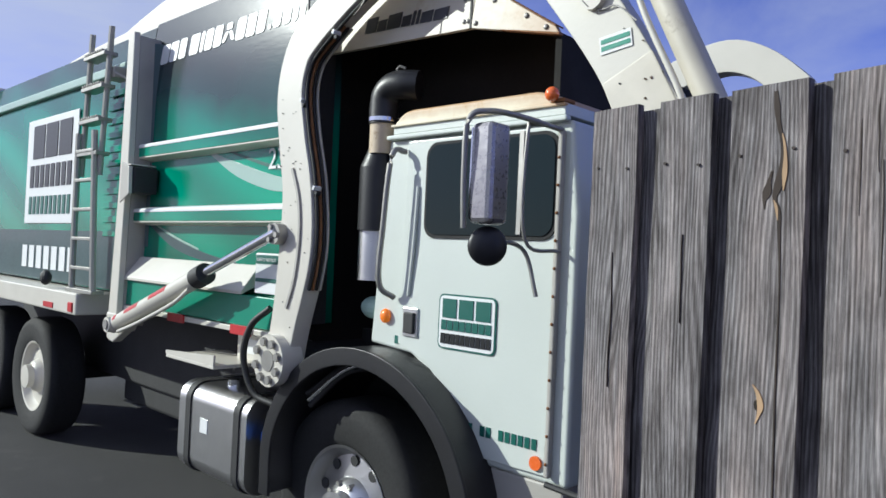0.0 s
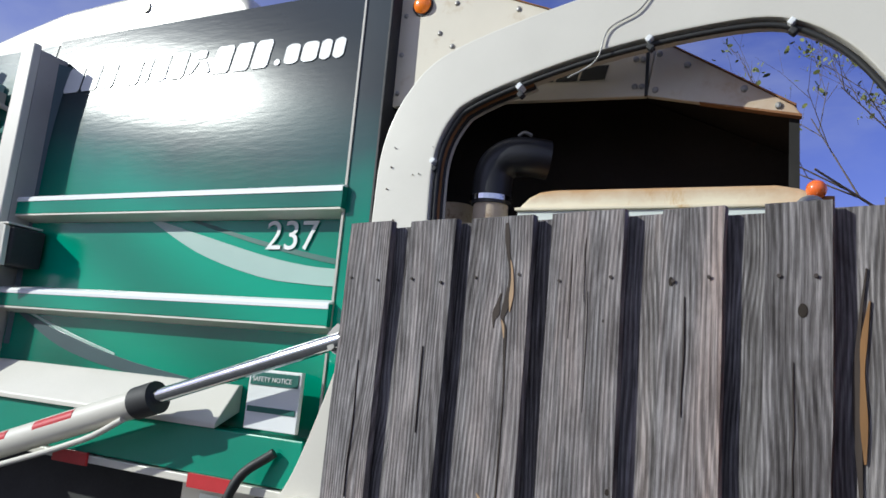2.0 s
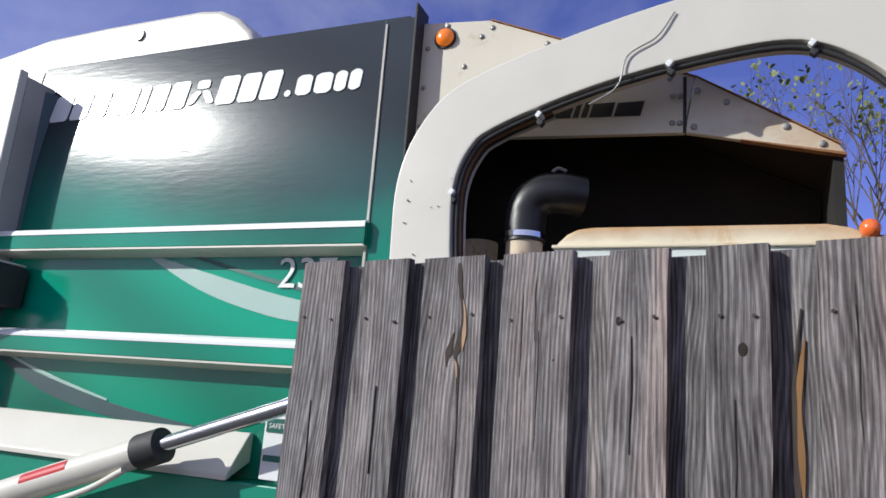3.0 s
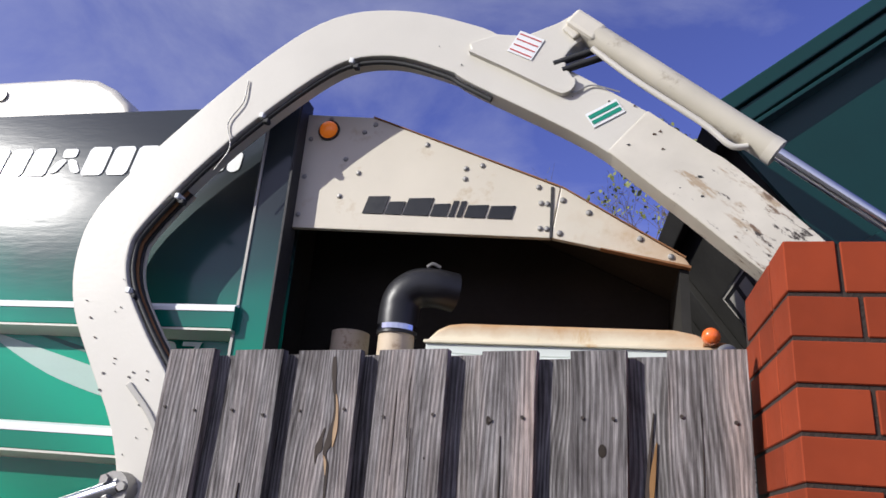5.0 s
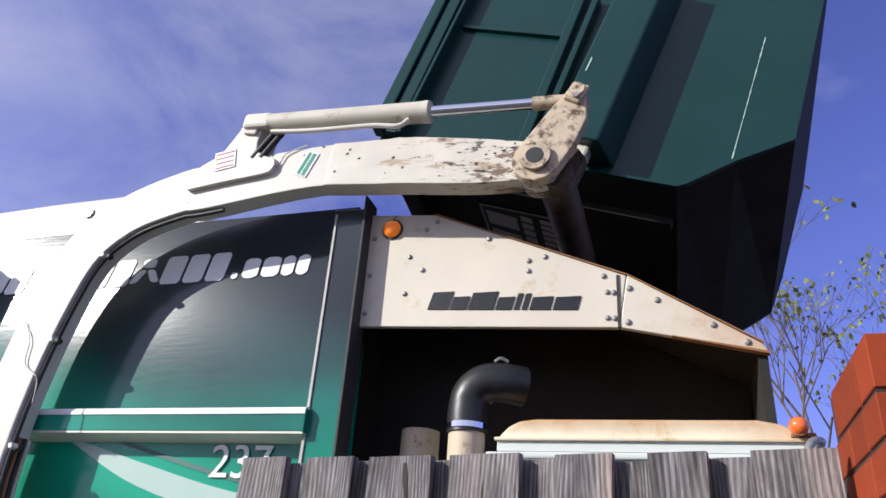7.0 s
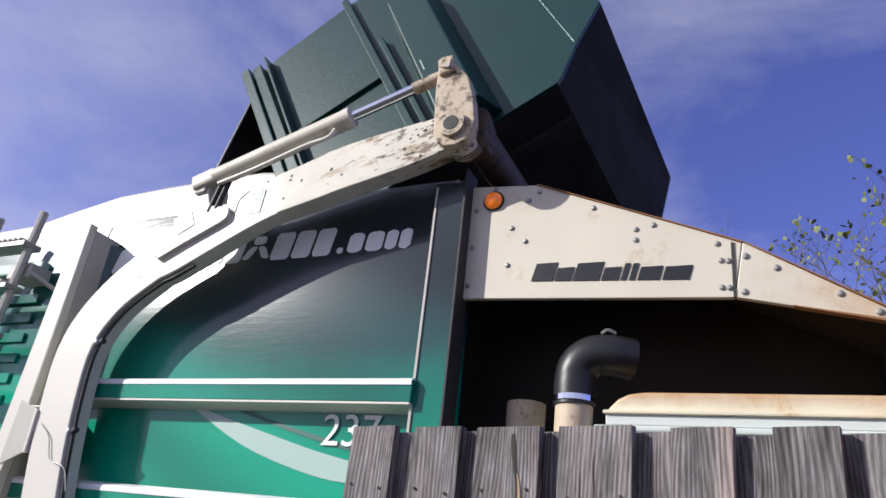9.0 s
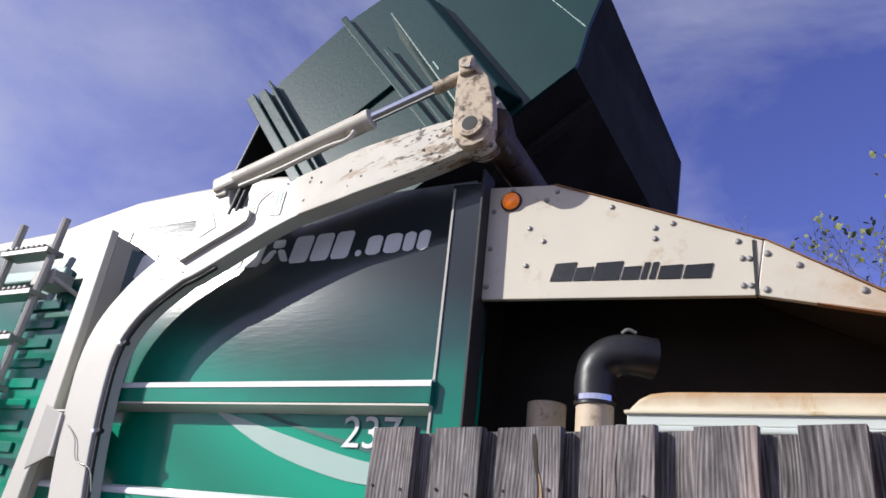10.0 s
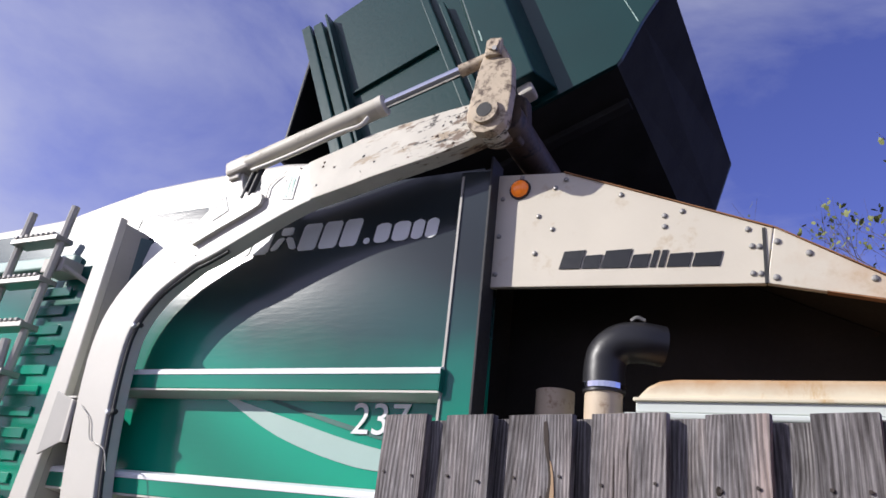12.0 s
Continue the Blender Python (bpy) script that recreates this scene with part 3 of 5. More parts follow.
    part("post_web", prism([(-2.30, 3.13), (-2.275, 3.13), (-2.271, 2.25), (-2.303, 1.95), (-2.338, 1.15), (-2.365, 1.15), (-2.33, 1.95), (-2.30, 2.25)], -0.119, 0.03, 0.003), GREYPAINT, post, "grey post side")
    part("post_fillet", moved(prism([(-2.276, -0.02), (-2.20, 0.09), (-2.30, 0.09)], 1.7, 3.10), Matrix(((1, 0, 0, 0), (0, 0, 1, 0), (0, 1, 0, 0), (0, 0, 0, 1)))), SLATE, post, "slate fillet to the hopper side")
    part("post_shoulder", prism([(-2.262, 2.262), (-2.145, 2.225), (-2.135, 2.045), (-2.268, 1.985)], -0.206, -0.196, 0.003), GREYPAINT, post, "folded lamp guard")
    part("guard_edge", prism([(-2.146, 2.228), (-2.130, 2.222), (-2.120, 2.042), (-2.136, 2.042)], -0.212, -0.188, 0.003), CREAM, post)
    part("guard_top", box(-2.265, -2.13, -0.20, -0.03, 2.232, 2.242, 0.003), CREAM, post)
    part("post_lamp", box(-2.262, -2.112, -0.185, -0.02, 2.05, 2.225, 0.012), BLACK, post, "black lamp housing")
    part("post_foot", prism([(-2.49, 1.24), (-2.24, 1.24), (-2.135, 1.20), (-2.14, 1.16), (-2.37, 1.04), (-2.47, 1.06)], -0.165, -0.10, 0.01), CREAM, post)
    part("foot_pin", rod((-2.17, -0.30, 1.185), (-2.17, -0.10, 1.185), 0.032, 16), STEEL, post)
    # swept pale stripes on the side
    for name, pts, w in (("swept_stripe", [(-1.50, 2.305, 0.004), (-1.15, 2.18, 0.075), (-0.82, 2.095, 0.085), (-0.60, 2.065, 0.07), (-0.425, 2.055, 0.065)], PALE),
                         ("thin_stripe", [(-1.30, 2.305, 0.012), (-0.89, 2.20, 0.018), (-0.60, 2.14, 0.02), (-0.425, 2.11, 0.02)], TEALVINYL),
                         ("low_sweep", [(-2.25, 1.86, 0.01), (-1.9, 1.74, 0.06), (-1.5, 1.66, 0.05), (-1.1, 1.63, 0.01)], SLATE),
                         ("low_stripe", [(-2.25, 1.88, 0.008), (-1.88, 1.775, 0.012), (-1.55, 1.70, 0.008)], PALE)):
        part(name, band(pts, -0.004, 0.004, 0.0), w, truck, "swept stripe on the side")
    # fleet number
    cu = bpy.data.curves.new("fleet_number", "FONT")
    cu.body, cu.size, cu.extrude = "237", 0.165, 0.001
    ob = new("fleet_number_text", cu)
    deps = bpy.context.evaluated_depsgraph_get()
    me = bpy.data.meshes.new_from_object(ob.evaluated_get(deps))
    bpy.data.objects.remove(ob)
    me.transform(pose(-0.815, -0.0075, 2.162, 90, 0, 0) @ Matrix.Diagonal((1.02, 1, 1, 1)))
    me.materials.clear()
    me.materials.append(WHITE)
    num = new("fleet_number", me)
    num.parent = truck
    tagged(num, "white fleet number 237")
    # company lettering on the side: plain white blocks of its size
    def mark(name, x0, x1, z0, z1, parent, slant=0.10, round_=0.012):
        """One plain leaning block with rounded corners that follows the side."""
        b = bmesh.new()
        zs = [z0 + (z1 - z0) * k / 10 for k in range(11)]
        rows = []
        for z in zs:
            d = min(z - z0, z1 - z)
            cut = round_ - math.sqrt(max(round_ ** 2 - (round_ - d) ** 2, 0)) if d < round_ else 0.0
            lean_ = slant * (z - z0) - slant * (z1 - z0) / 2
            rows.append([b.verts.new((x, wall_y(z) - o, z)) for o in (0.004, 0.001) for x in (x0 + cut + lean_, x1 - cut + lean_)])
        for r0, r1 in zip(rows, rows[1:]):
            for p, q in ((0, 1), (1, 3), (3, 2), (2, 0)):
                b.faces.new((r0[p], r0[q], r1[q], r1[p]))
        for r in (rows[0], rows[-1]):
            b.faces.new((r[0], r[1], r[3], r[2]))
        return part(name, b, WHITE, parent, "" if parent is not truck else "white block lettering along the side")

    word = mark("side_lettering", -2.243, -2.130, 2.952, 3.088, truck)
    for x0, x1 in ((-2.115, -2.005), (-1.985, -1.890), (-1.836, -1.720), (-1.700, -1.655), (-1.640, -1.545), (-1.530, -1.432), (-1.265, -1.165), (-1.150, -1.055), (-1.040, -0.950)):
        mark("letter_block", x0, x1, 2.952, 3.088, word)
    for x0, x1, z0, z1, lean_ in ((-1.412, -1.372, 2.965, 3.03, 0.6), (-1.335, -1.295, 2.965, 3.03, -0.6), (-1.385, -1.318, 3.040, 3.082, 0.0)):
        mark("emblem_block", x0, x1, z0, z1, word, lean_, 0.012)
    mark("letter_dot", -0.920, -0.890, 2.955, 2.985, word, 0.0, 0.014)
    for x0, x1 in ((-0.868, -0.795), (-0.780, -0.700), (-0.688, -0.634), (-0.622, -0.568)):
        mark("letter_block", x0, x1, 2.955, 3.048, word, 0.05, 0.02)
    # safety notice
    notice = part("notice_plate", box(-0.70, -0.47, -0.125, -0.105, 1.49, 1.70, 0.003), WHITE, truck, "white notice plate with a green head")
    part("notice_head", box(-0.69, -0.48, -0.129, -0.1255, 1.645, 1.69), TEALVINYL, notice)
    cu = bpy.data.curves.new("notice_words", "FONT")
    cu.body, cu.size, cu.extrude = "SAFETY NOTICE", 0.024, 0.0006
    ob = new("notice_words_text", cu)
    deps = bpy.context.evaluated_depsgraph_get()
    me = bpy.data.meshes.new_from_object(ob.evaluated_get(deps))
    bpy.data.objects.remove(ob)
    me.transform(pose(-0.68, -0.1302, 1.658, 90, 0, 0))
    me.materials.clear()
    me.materials.append(WHITE)
    words = new("notice_words", me)
    words.parent = notice
    part("notice_line", box(-0.69, -0.48, -0.129, -0.1255, 1.55, 1.57), TEALVINYL, notice)


def make_rear():
    sign = part("logo_panel", box(-4.85, -3.62, -0.012, -0.002, 1.86, 2.80, 0.004), WHITE, truck, "white square company panel")
    for z0, z1, n, x0, x1 in ((2.44, 2.74, 3, -4.70, -3.72), (2.18, 2.38, 8, -4.75, -3.70), (1.94, 2.10, 10, -4.75, -3.70)):
        w = (x1 - x0) / n
        for k in range(n):
            part("logo_block", box(x0 + k * w + 0.02, x0 + (k + 1) * w - 0.02, -0.018, -0.013, z0, z1), BLACKVINYL if z0 > 2 else TEALVINYL, sign)
    band_ = part("lower_band", box(-6.1, -2.75, -0.008, -0.001, 1.37, 1.80), SLATE, truck, "dark slate lower band")
    for k in range(7):
        part("number_bar", box(-4.85 + k * 0.19, -4.72 + k * 0.19, -0.014, -0.009, 1.46, 1.66), WHITE, band_)
    deck = part("side_deck", box(-6.2, -2.85, -0.24, 0.10, 1.18, 1.34, 0.012), CREAM, truck, "cream side deck over the rear wheels")
    part("deck_lamp", box(-2.98, -2.90, -0.25, -0.235, 1.20, 1.27, 0.004), RED, deck, "red side lamp")
    part("deck_reflector", box(-3.50, -3.30, -0.247, -0.238, 1.20, 1.24), RED, deck)
    part("work_lamp", ball((-3.55, -0.22, 1.42), 0.06, flat=(1, 0.7, 1)), BLACK, deck)
    part("rear_hoop", box(-6.1, -2.75, -0.02, 0.04, 2.98, 3.05, 0.01), PALE, truck)
    # upper ladder with toothed treads, and a lower one before it
    lad = part("ladder", rod((-3.035, -0.15, 3.26), (-3.12, -0.15, 2.20), 0.022, 8), GREYPAINT, truck, "grey steel access ladder")
    part("ladder_rail", rod((-2.685, -0.15, 3.26), (-2.775, -0.15, 2.20), 0.022, 8), GREYPAINT, lad)
    for x0, x1 in ((-3.11, -3.10), (-2.81, -2.70)):
        part("ladder_rail", rod((x0, -0.185, 2.52), (x1, -0.185, 1.36), 0.024, 8), GREYPAINT, lad)
    for z in (3.07, 2.84, 2.60, 2.36):
        x = -3.04 - 0.082 * (3.07 - z)
        tread = part("tread", box(x - 0.02, x + 0.36, -0.20, -0.10, z - 0.018, z + 0.010, 0.003), STEEL, lad)
        for k in range(8):
            part("tread_tooth", box(x + 0.01 + k * 0.042, x + 0.032 + k * 0.042, -0.206, -0.13, z + 0.010, z + 0.026, 0.003), GREYPAINT, tread)
    for k in range(5):
        z = 2.38 - k * 0.215
        part("rung", box(-3.10, -2.79 + 0.02 * k, -0.205, -0.165, z - 0.012, z + 0.012, 0.004), STEEL, lad)
    part("ladder_foot", box(-3.16, -2.66, -0.21, -0.12, 1.34, 1.37, 0.005), STEEL, lad)
    part("ladder_bracket", box(-2.83, -2.66, -0.13, -0.01, 2.90, 2.98, 0.006), GREYPAINT, lad)
    part("ladder_stay", rod((-2.66, -0.12, 2.93), (-2.56, -0.01, 2.86), 0.012, 8), GREYPAINT, lad)
    # louvres beside the ladder
    for k in range(11):
        z = 1.76 + k * 0.105
        part("louvre", box(-3.02, -2.70, -0.014, -0.002, z, z + 0.05, 0.004), REARWRAP, truck, "green pressed step")


def make_canopy():
    """The hood over the cab: riveted cream cheek, sloping roof and black lining."""
    a, b, c, d, e = (-0.315, 2.715), (0.635, 2.672), (0.665, 2.862), (-0.04, 3.165), (-0.315, 3.19)
    main = part("hood_cheek", prism([a, b, c, d, e], -0.004, 0.02, 0.003), HOODCREAM, truck, "cream riveted hood cheek plate")
    tip = part("cheek_tip", prism([(0.638, 2.672), (1.085, 2.570), (1.065, 2.602), (0.668, 2.861)], -0.006, 0.018, 0.003), HOODCREAM, truck, "cream cheek tip with a rusty edge")
    for p, q in ((d, c), ((0.668, 2.862), (1.068, 2.604))):
        part("rusty_edge", band([(p[0], p[1], 0.004), ((p[0] + q[0]) / 2, (p[1] + q[1]) / 2 + 0.001, 0.003), (q[0], q[1], 0.005)], -0.012, 0.04, 0.0), RUST, main if p == d else tip)
    for x, z in ((-0.286, 2.765), (-0.285, 2.92), (-0.283, 3.08), (-0.21, 3.165), (-0.136, 2.837), (-0.131, 2.989), (-0.074, 2.93), (-0.071, 3.102), (-0.031, 3.133), (0.177, 3.041),
                 (0.328, 2.94), (0.328, 2.899), (0.387, 2.951), (0.59, 2.862), (0.60, 2.801), (0.622, 2.798), (0.599, 2.707), (0.622, 2.705)):
        part("rivet", ball((x, -0.006, z), 0.010, 10, 6, (1, 0.6, 1)), STEEL, main)
    for x, z in ((0.665, 2.688), (0.674, 2.81), (0.761, 2.763), (0.927, 2.668), (1.022, 2.606)):
        part("rivet", ball((x, -0.008, z), 0.011, 10, 6, (1, 0.6, 1)), STEEL, tip)
    part("rusty_edge", band([(0.80, 2.636, 0.003), (0.95, 2.602, 0.006), (1.083, 2.572, 0.008)], -0.0085, 0.02, 0.0), RUST, tip)
    part("cheek_seam", box(0.632, 0.642, -0.008, 0.0, 2.672, 2.862), BLACK, main)
    part("lamp_ring", rod((-0.214, -0.010, 3.114), (-0.214, -0.004, 3.114), 0.043, 24), BLACK, main)
    part("side_lamp", ball((-0.214, -0.012, 3.114), 0.036, 16, 10, (1, 0.7, 1)), AMBER, main, "round amber side lamp", 60)
    # maker's mark: slanted black blocks
    for x, w, h in ((-0.040, 0.078, 0.066), (0.045, 0.060, 0.048), (0.112, 0.092, 0.064), (0.212, 0.058, 0.046), (0.278, 0.018, 0.060), (0.306, 0.018, 0.060), (0.334, 0.072, 0.046), (0.415, 0.085, 0.046)):
        z = 2.768 - 0.05 * (x + 0.04)
        part("mark_block", prism([(x, z), (x + w, z - 0.05 * w), (x + w + h * 0.28, z + h), (x + h * 0.28, z + h)], -0.008, -0.005), BLACKVINYL, main)
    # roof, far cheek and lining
    part("hood_roof", moved(prism([(-0.42, 3.16), (-0.04, 3.14), (1.06, 2.59), (1.06, 2.57), (-0.04, 3.11), (-0.42, 3.13)], 0.02, 2.34), Matrix()), HOODBLACK, truck)
    part("far_cheek", prism([(-0.4, 1.9), (1.05, 1.9), (1.06, 2.58), (-0.04, 3.12), (-0.4, 3.14)], 2.30, 2.34), HOODBLACK, truck)
    # hood front reuses the dark colour made for the bin's shaded faces
    part("hood_front", prism([(1.05, 2.27), (1.08, 2.27), (1.078, 2.572), (1.05, 2.59)], 0.02, 2.34), SHADEGRIME, truck, "near-black hood front")
    # near-black sheet set in behind the cheek, closes off the hood's inside
    part("lining", prism([(-0.36, 2.30), (1.03, 2.28), (1.05, 2.572), (-0.04, 3.10), (-0.36, 3.12)], 0.36, 0.38), HOODBLACK, truck, "near-black hood lining")


def make_cab():
    shell = part("cab_shell", prism([(0.13, 1.32), (0.20, 2.24), (1.18, 2.24), (1.22, 1.9), (1.22, 0.92), (0.74, 0.92), (0.62, 1.16), (0.40, 1.30)], -0.03, 2.30, 0.018, 3), CABWHITE, truck, "white steel cab shell", 35)
    door = part("cab_door", prism([(0.33, 1.34), (0.34, 2.22), (1.13, 2.22), (1.13, 0.95), (0.76, 0.95), (0.66, 1.15), (0.50, 1.28)], -0.045, -0.028, 0.006), CABWHITE, truck, "white cab door", 35)
    win = box(0.478, 1.125, -0.056, -0.046, 1.815, 2.19)
    bmesh.ops.bevel(win, geom=[e for e in win.edges if abs(e.verts[0].co.y - e.verts[1].co.y) > 0.005], offset=0.055, segments=5, profile=0.5, affect="EDGES")
    rub = box(0.465, 1.138, -0.052, -0.044, 1.80, 2.203)
    bmesh.ops.bevel(rub, geom=[e for e in rub.edges if abs(e.verts[0].co.y - e.verts[1].co.y) > 0.005], offset=0.062, segments=5, profile=0.5, affect="EDGES")
    part("window_seal", rub, RUBBER, door)
    part("window", win, GLASS, door, "dark tinted door window")
    part("window_divider", box(0.965, 0.985, -0.062, -0.055, 1.82, 2.21), STEEL, door)
    part("door_hinge", box(1.135, 1.155, -0.058, -0.03, 0.95, 2.20, 0.006), GREYPAINT, door, "rust-stained hinge strip")
    for k in range(12):
        part("hinge_rivet", ball((1.145, -0.060, 1.0 + k * 0.10), 0.006, 8, 5), RUST, door)
    part("latch_plate", box(0.365, 0.455, -0.054, -0.045, 1.375, 1.500, 0.004), ALLOY, door)
    part("door_latch", box(0.38, 0.44, -0.066, -0.053, 1.39, 1.480, 0.005), BLACK, door, "black recessed latch")
    panel = box(0.583, 0.875, -0.052, -0.046, 1.357, 1.567)
    bmesh.ops.bevel(panel, geom=[e for e in panel.edges if abs(e.verts[0].co.y - e.verts[1].co.y) > 0.003], offset=0.02, segments=3, profile=0.5, affect="EDGES")
    rim_ = box(0.576, 0.882, -0.050, -0.0455, 1.350, 1.574)
    bmesh.ops.bevel(rim_, geom=[e for e in rim_.edges if abs(e.verts[0].co.y - e.verts[1].co.y) > 0.003], offset=0.025, segments=3, profile=0.5, affect="EDGES")
    lg = part("door_logo", rim_, TEALVINYL, door, "white company label with a teal border")
    part("logo_field", panel, WHITE, lg)
    for z0, z1, n, c in ((1.478, 1.555, 3, TEALVINYL), (1.428, 1.468, 8, TEALVINYL), (1.372, 1.414, 10, BLACKVINYL)):
        w = 0.27 / n
        for k in range(n):
            part("logo_block", box(0.594 + k * w + w * 0.08, 0.594 + (k + 1) * w - w * 0.08, -0.0555, -0.0525, z0, z1), c, lg)
    # registration line as plain bars
    for k in range(12):
        if k != 2 and k != 5:
            part("number_bar", box(0.730 + k * 0.031, 0.752 + k * 0.031, -0.0485, -0.0455, 1.036, 1.076), TEALVINYL, door)
    part("door_reflector", rod((1.095, -0.046, 0.992), (1.095, -0.055, 0.992), 0.026, 16), ORANGE, door, "round orange reflector")
    part("marker_lamp", ball((0.240, -0.04, 1.450), 0.030, 14, 8, (1, 0.7, 1.1)), AMBER, shell, "amber marker lamp", 60)
    part("maker_tag", box(0.30, 0.325, -0.035, -0.029, 1.335, 1.37), TEALVINYL, shell)
    part("side_tank", ball((0.05, 0.06, 1.47), 0.06, 14, 8, (1.4, 0.8, 0.9)), PALE, truck)
    # roof slab with rounded, rusty edges
    roof = prism([(0.258, 2.298), (0.264, 2.312), (0.285, 2.335), (0.32, 2.352), (0.37, 2.358), (1.02, 2.354), (1.08, 2.342), (1.13, 2.322), (1.15, 2.298)], -0.052, 2.30)
    bmesh.ops.bevel(roof, geom=[e for e in roof.edges if e.verts[0].co.z > 2.30 and e.verts[1].co.z > 2.30 and abs(e.verts[0].co.y - e.verts[1].co.y) < 0.1], offset=0.015, segments=3, profile=0.5, affect="EDGES")
    part("cab_roof", roof, ROOFPAINT, truck, "cream cab roof with rust streaks", 50)
    part("roof_seam", box(0.25, 1.16, -0.054, 0.5, 2.254, 2.297, 0.003), CABWHITE, truck)
    part("roof_lip", box(0.243, 1.165, -0.066, -0.045, 2.286, 2.297, 0.003), ROOFPAINT, truck)
    part("rain_gutter", box(0.215, 1.17, -0.064, -0.03, 2.232, 2.252, 0.006), CABWHITE, truck)
    lampb = part("roof_lamp", ball((1.120, -0.085, 2.325), 0.027, 16, 10), ORANGE, truck, "orange roof marker lamp", 60)
    part("lamp_base", box(1.10, 1.165, -0.07, 0.0, 2.298, 2.312, 0.004), RUST, lampb)
    # grab handle
    part("grab_handle", tube([(0.335, -0.05, 2.175), (0.315, -0.115, 2.15), (0.29, -0.125, 1.85), (0.275, -0.12, 1.60), (0.30, -0.05, 1.535)], 0.013, 10), STEEL, truck, "grey steel grab handle", 60)
    part("door_bar", tube([(0.42, -0.05, 2.02), (0.415, -0.055, 1.8), (0.39, -0.05, 1.55)], 0.008, 8), CABWHITE, truck, smooth=60)
    # mirrors
    arm = part("mirror_bracket", tube([(1.13, -0.05, 2.205), (1.125, -0.25, 2.212), (1.115, -0.42, 2.205), (1.075, -0.475, 2.17), (1.065, -0.475, 2.0), (1.06, -0.46, 1.82)], 0.010, 10), STEEL, truck, "grey steel mirror bracket", 60)
    part("mirror_stay", tube([(1.15, -0.05, 2.20), (1.115, -0.17, 2.205), (1.107, -0.20, 2.17), (1.112, -0.20, 1.80), (1.16, -0.05, 1.76)], 0.007, 8), STEEL, arm, smooth=60)
    part("mirror_stay", tube([(1.12, -0.36, 1.79), (1.115, -0.2, 1.755), (1.158, -0.18, 1.60)], 0.008, 8), STEEL, arm, smooth=60)
    case = part("mirror_case", box(1.075, 1.165, -0.46, -0.36, 1.835, 2.165, 0.018), CASING, arm, "tall grey mirror case")
    part("mirror_glass", box(1.068, 1.0745, -0.45, -0.37, 1.85, 2.15), MIRROR, case)
    part("round_mirror", moved(ball((0, 0, 0), 0.066, 20, 12, (0.4, 1, 1)), pose(1.115, -0.40, 1.765, 0, 0, -40)), PLASTIC, arm, "round black convex mirror", 60)
    # step, sill and fender
    part("cab_sill", box(0.74, 1.20, -0.02, 1.0, 0.80, 0.92, 0.01), GREYPAINT, truck, "dirty grey cab sill")
    part("cab_step", box(0.76, 1.22, -0.10, 0.2, 0.66, 0.70, 0.008), ALLOY, truck)
    part("bumper_stub", rod((1.15, -0.06, 0.93), (1.45, -0.06, 0.91), 0.012, 8), BLACK, truck)
    f = [(0.235 + 0.66 * math.cos(radians(a)), 0.66 + 0.625 * math.sin(radians(a)), 0.055) for a in (192, 165, 140, 115, 90, 65, 40, 15, -8)]
    fend = part("fender", band(f, -0.19, 0.34, 0.012, 4), PLASTIC, truck, "black plastic wheel fender", 40)
    part("fender_lip", band([(x, z - 0.01, 0.08) for x, z, w in f], -0.205, -0.185, 0.006, 4), PLASTIC, fend, smooth=40)
    part("fender_back", box(-0.45, 0.75, 0.34, 0.40, 0.5, 1.32), BLACK, truck)
    # pipes behind the cab
    can = part("air_cleaner", rod((0.10, 0.0, 1.83), (0.10, 0.0, 2.12), 0.086, 24), PLASTIC, truck, "black air cleaner canister", 40)
    part("canister_neck", rod((0.10, 0.0, 2.121), (0.125, -0.01, 2.20), 0.084, 24, 0.060), PLASTIC, can, smooth=40)
    part("exhaust_guard", rod((0.08, 0.02, 1.60), (0.08, 0.02, 1.829), 0.08, 20), ALLOY, truck, smooth=40)
    part("muffler", rod((-0.097, 0.20, 1.62), (-0.097, 0.20, 2.375), 0.070, 24), PIPE, truck, "tan rusty exhaust stack", 40)
    part("muffler_mouth", rod((-0.097, 0.20, 2.374), (-0.097, 0.20, 2.378), 0.060, 24), BLACK, truck)
    stack = part("intake_pipe", rod((0.14, -0.02, 2.18), (0.14, -0.02, 2.322), 0.060, 24), PIPE, truck, "tan pipe collar", 40)
    part("elbow", tube([(0.14, -0.02, 2.315), (0.14, -0.02, 2.395), (0.152, -0.02, 2.448), (0.195, -0.016, 2.482), (0.255, -0.002, 2.488), (0.315, 0.03, 2.484)], 0.067, 24), PLASTIC, stack, "black rubber elbow", 60)
    part("clamp", rod((0.14, -0.02, 2.325), (0.14, -0.02, 2.343), 0.071, 24), CHROME, stack, "shiny hose clamp")
    part("clamp_screw", tube([(0.225, -0.03, 2.555), (0.245, -0.03, 2.566), (0.27, -0.02, 2.557)], 0.006, 6), STEEL, stack)
    part("cab_rear_frame", box(-0.34, 0.12, 0.5, 2.2, 1.2, 2.3), BLACK, truck)


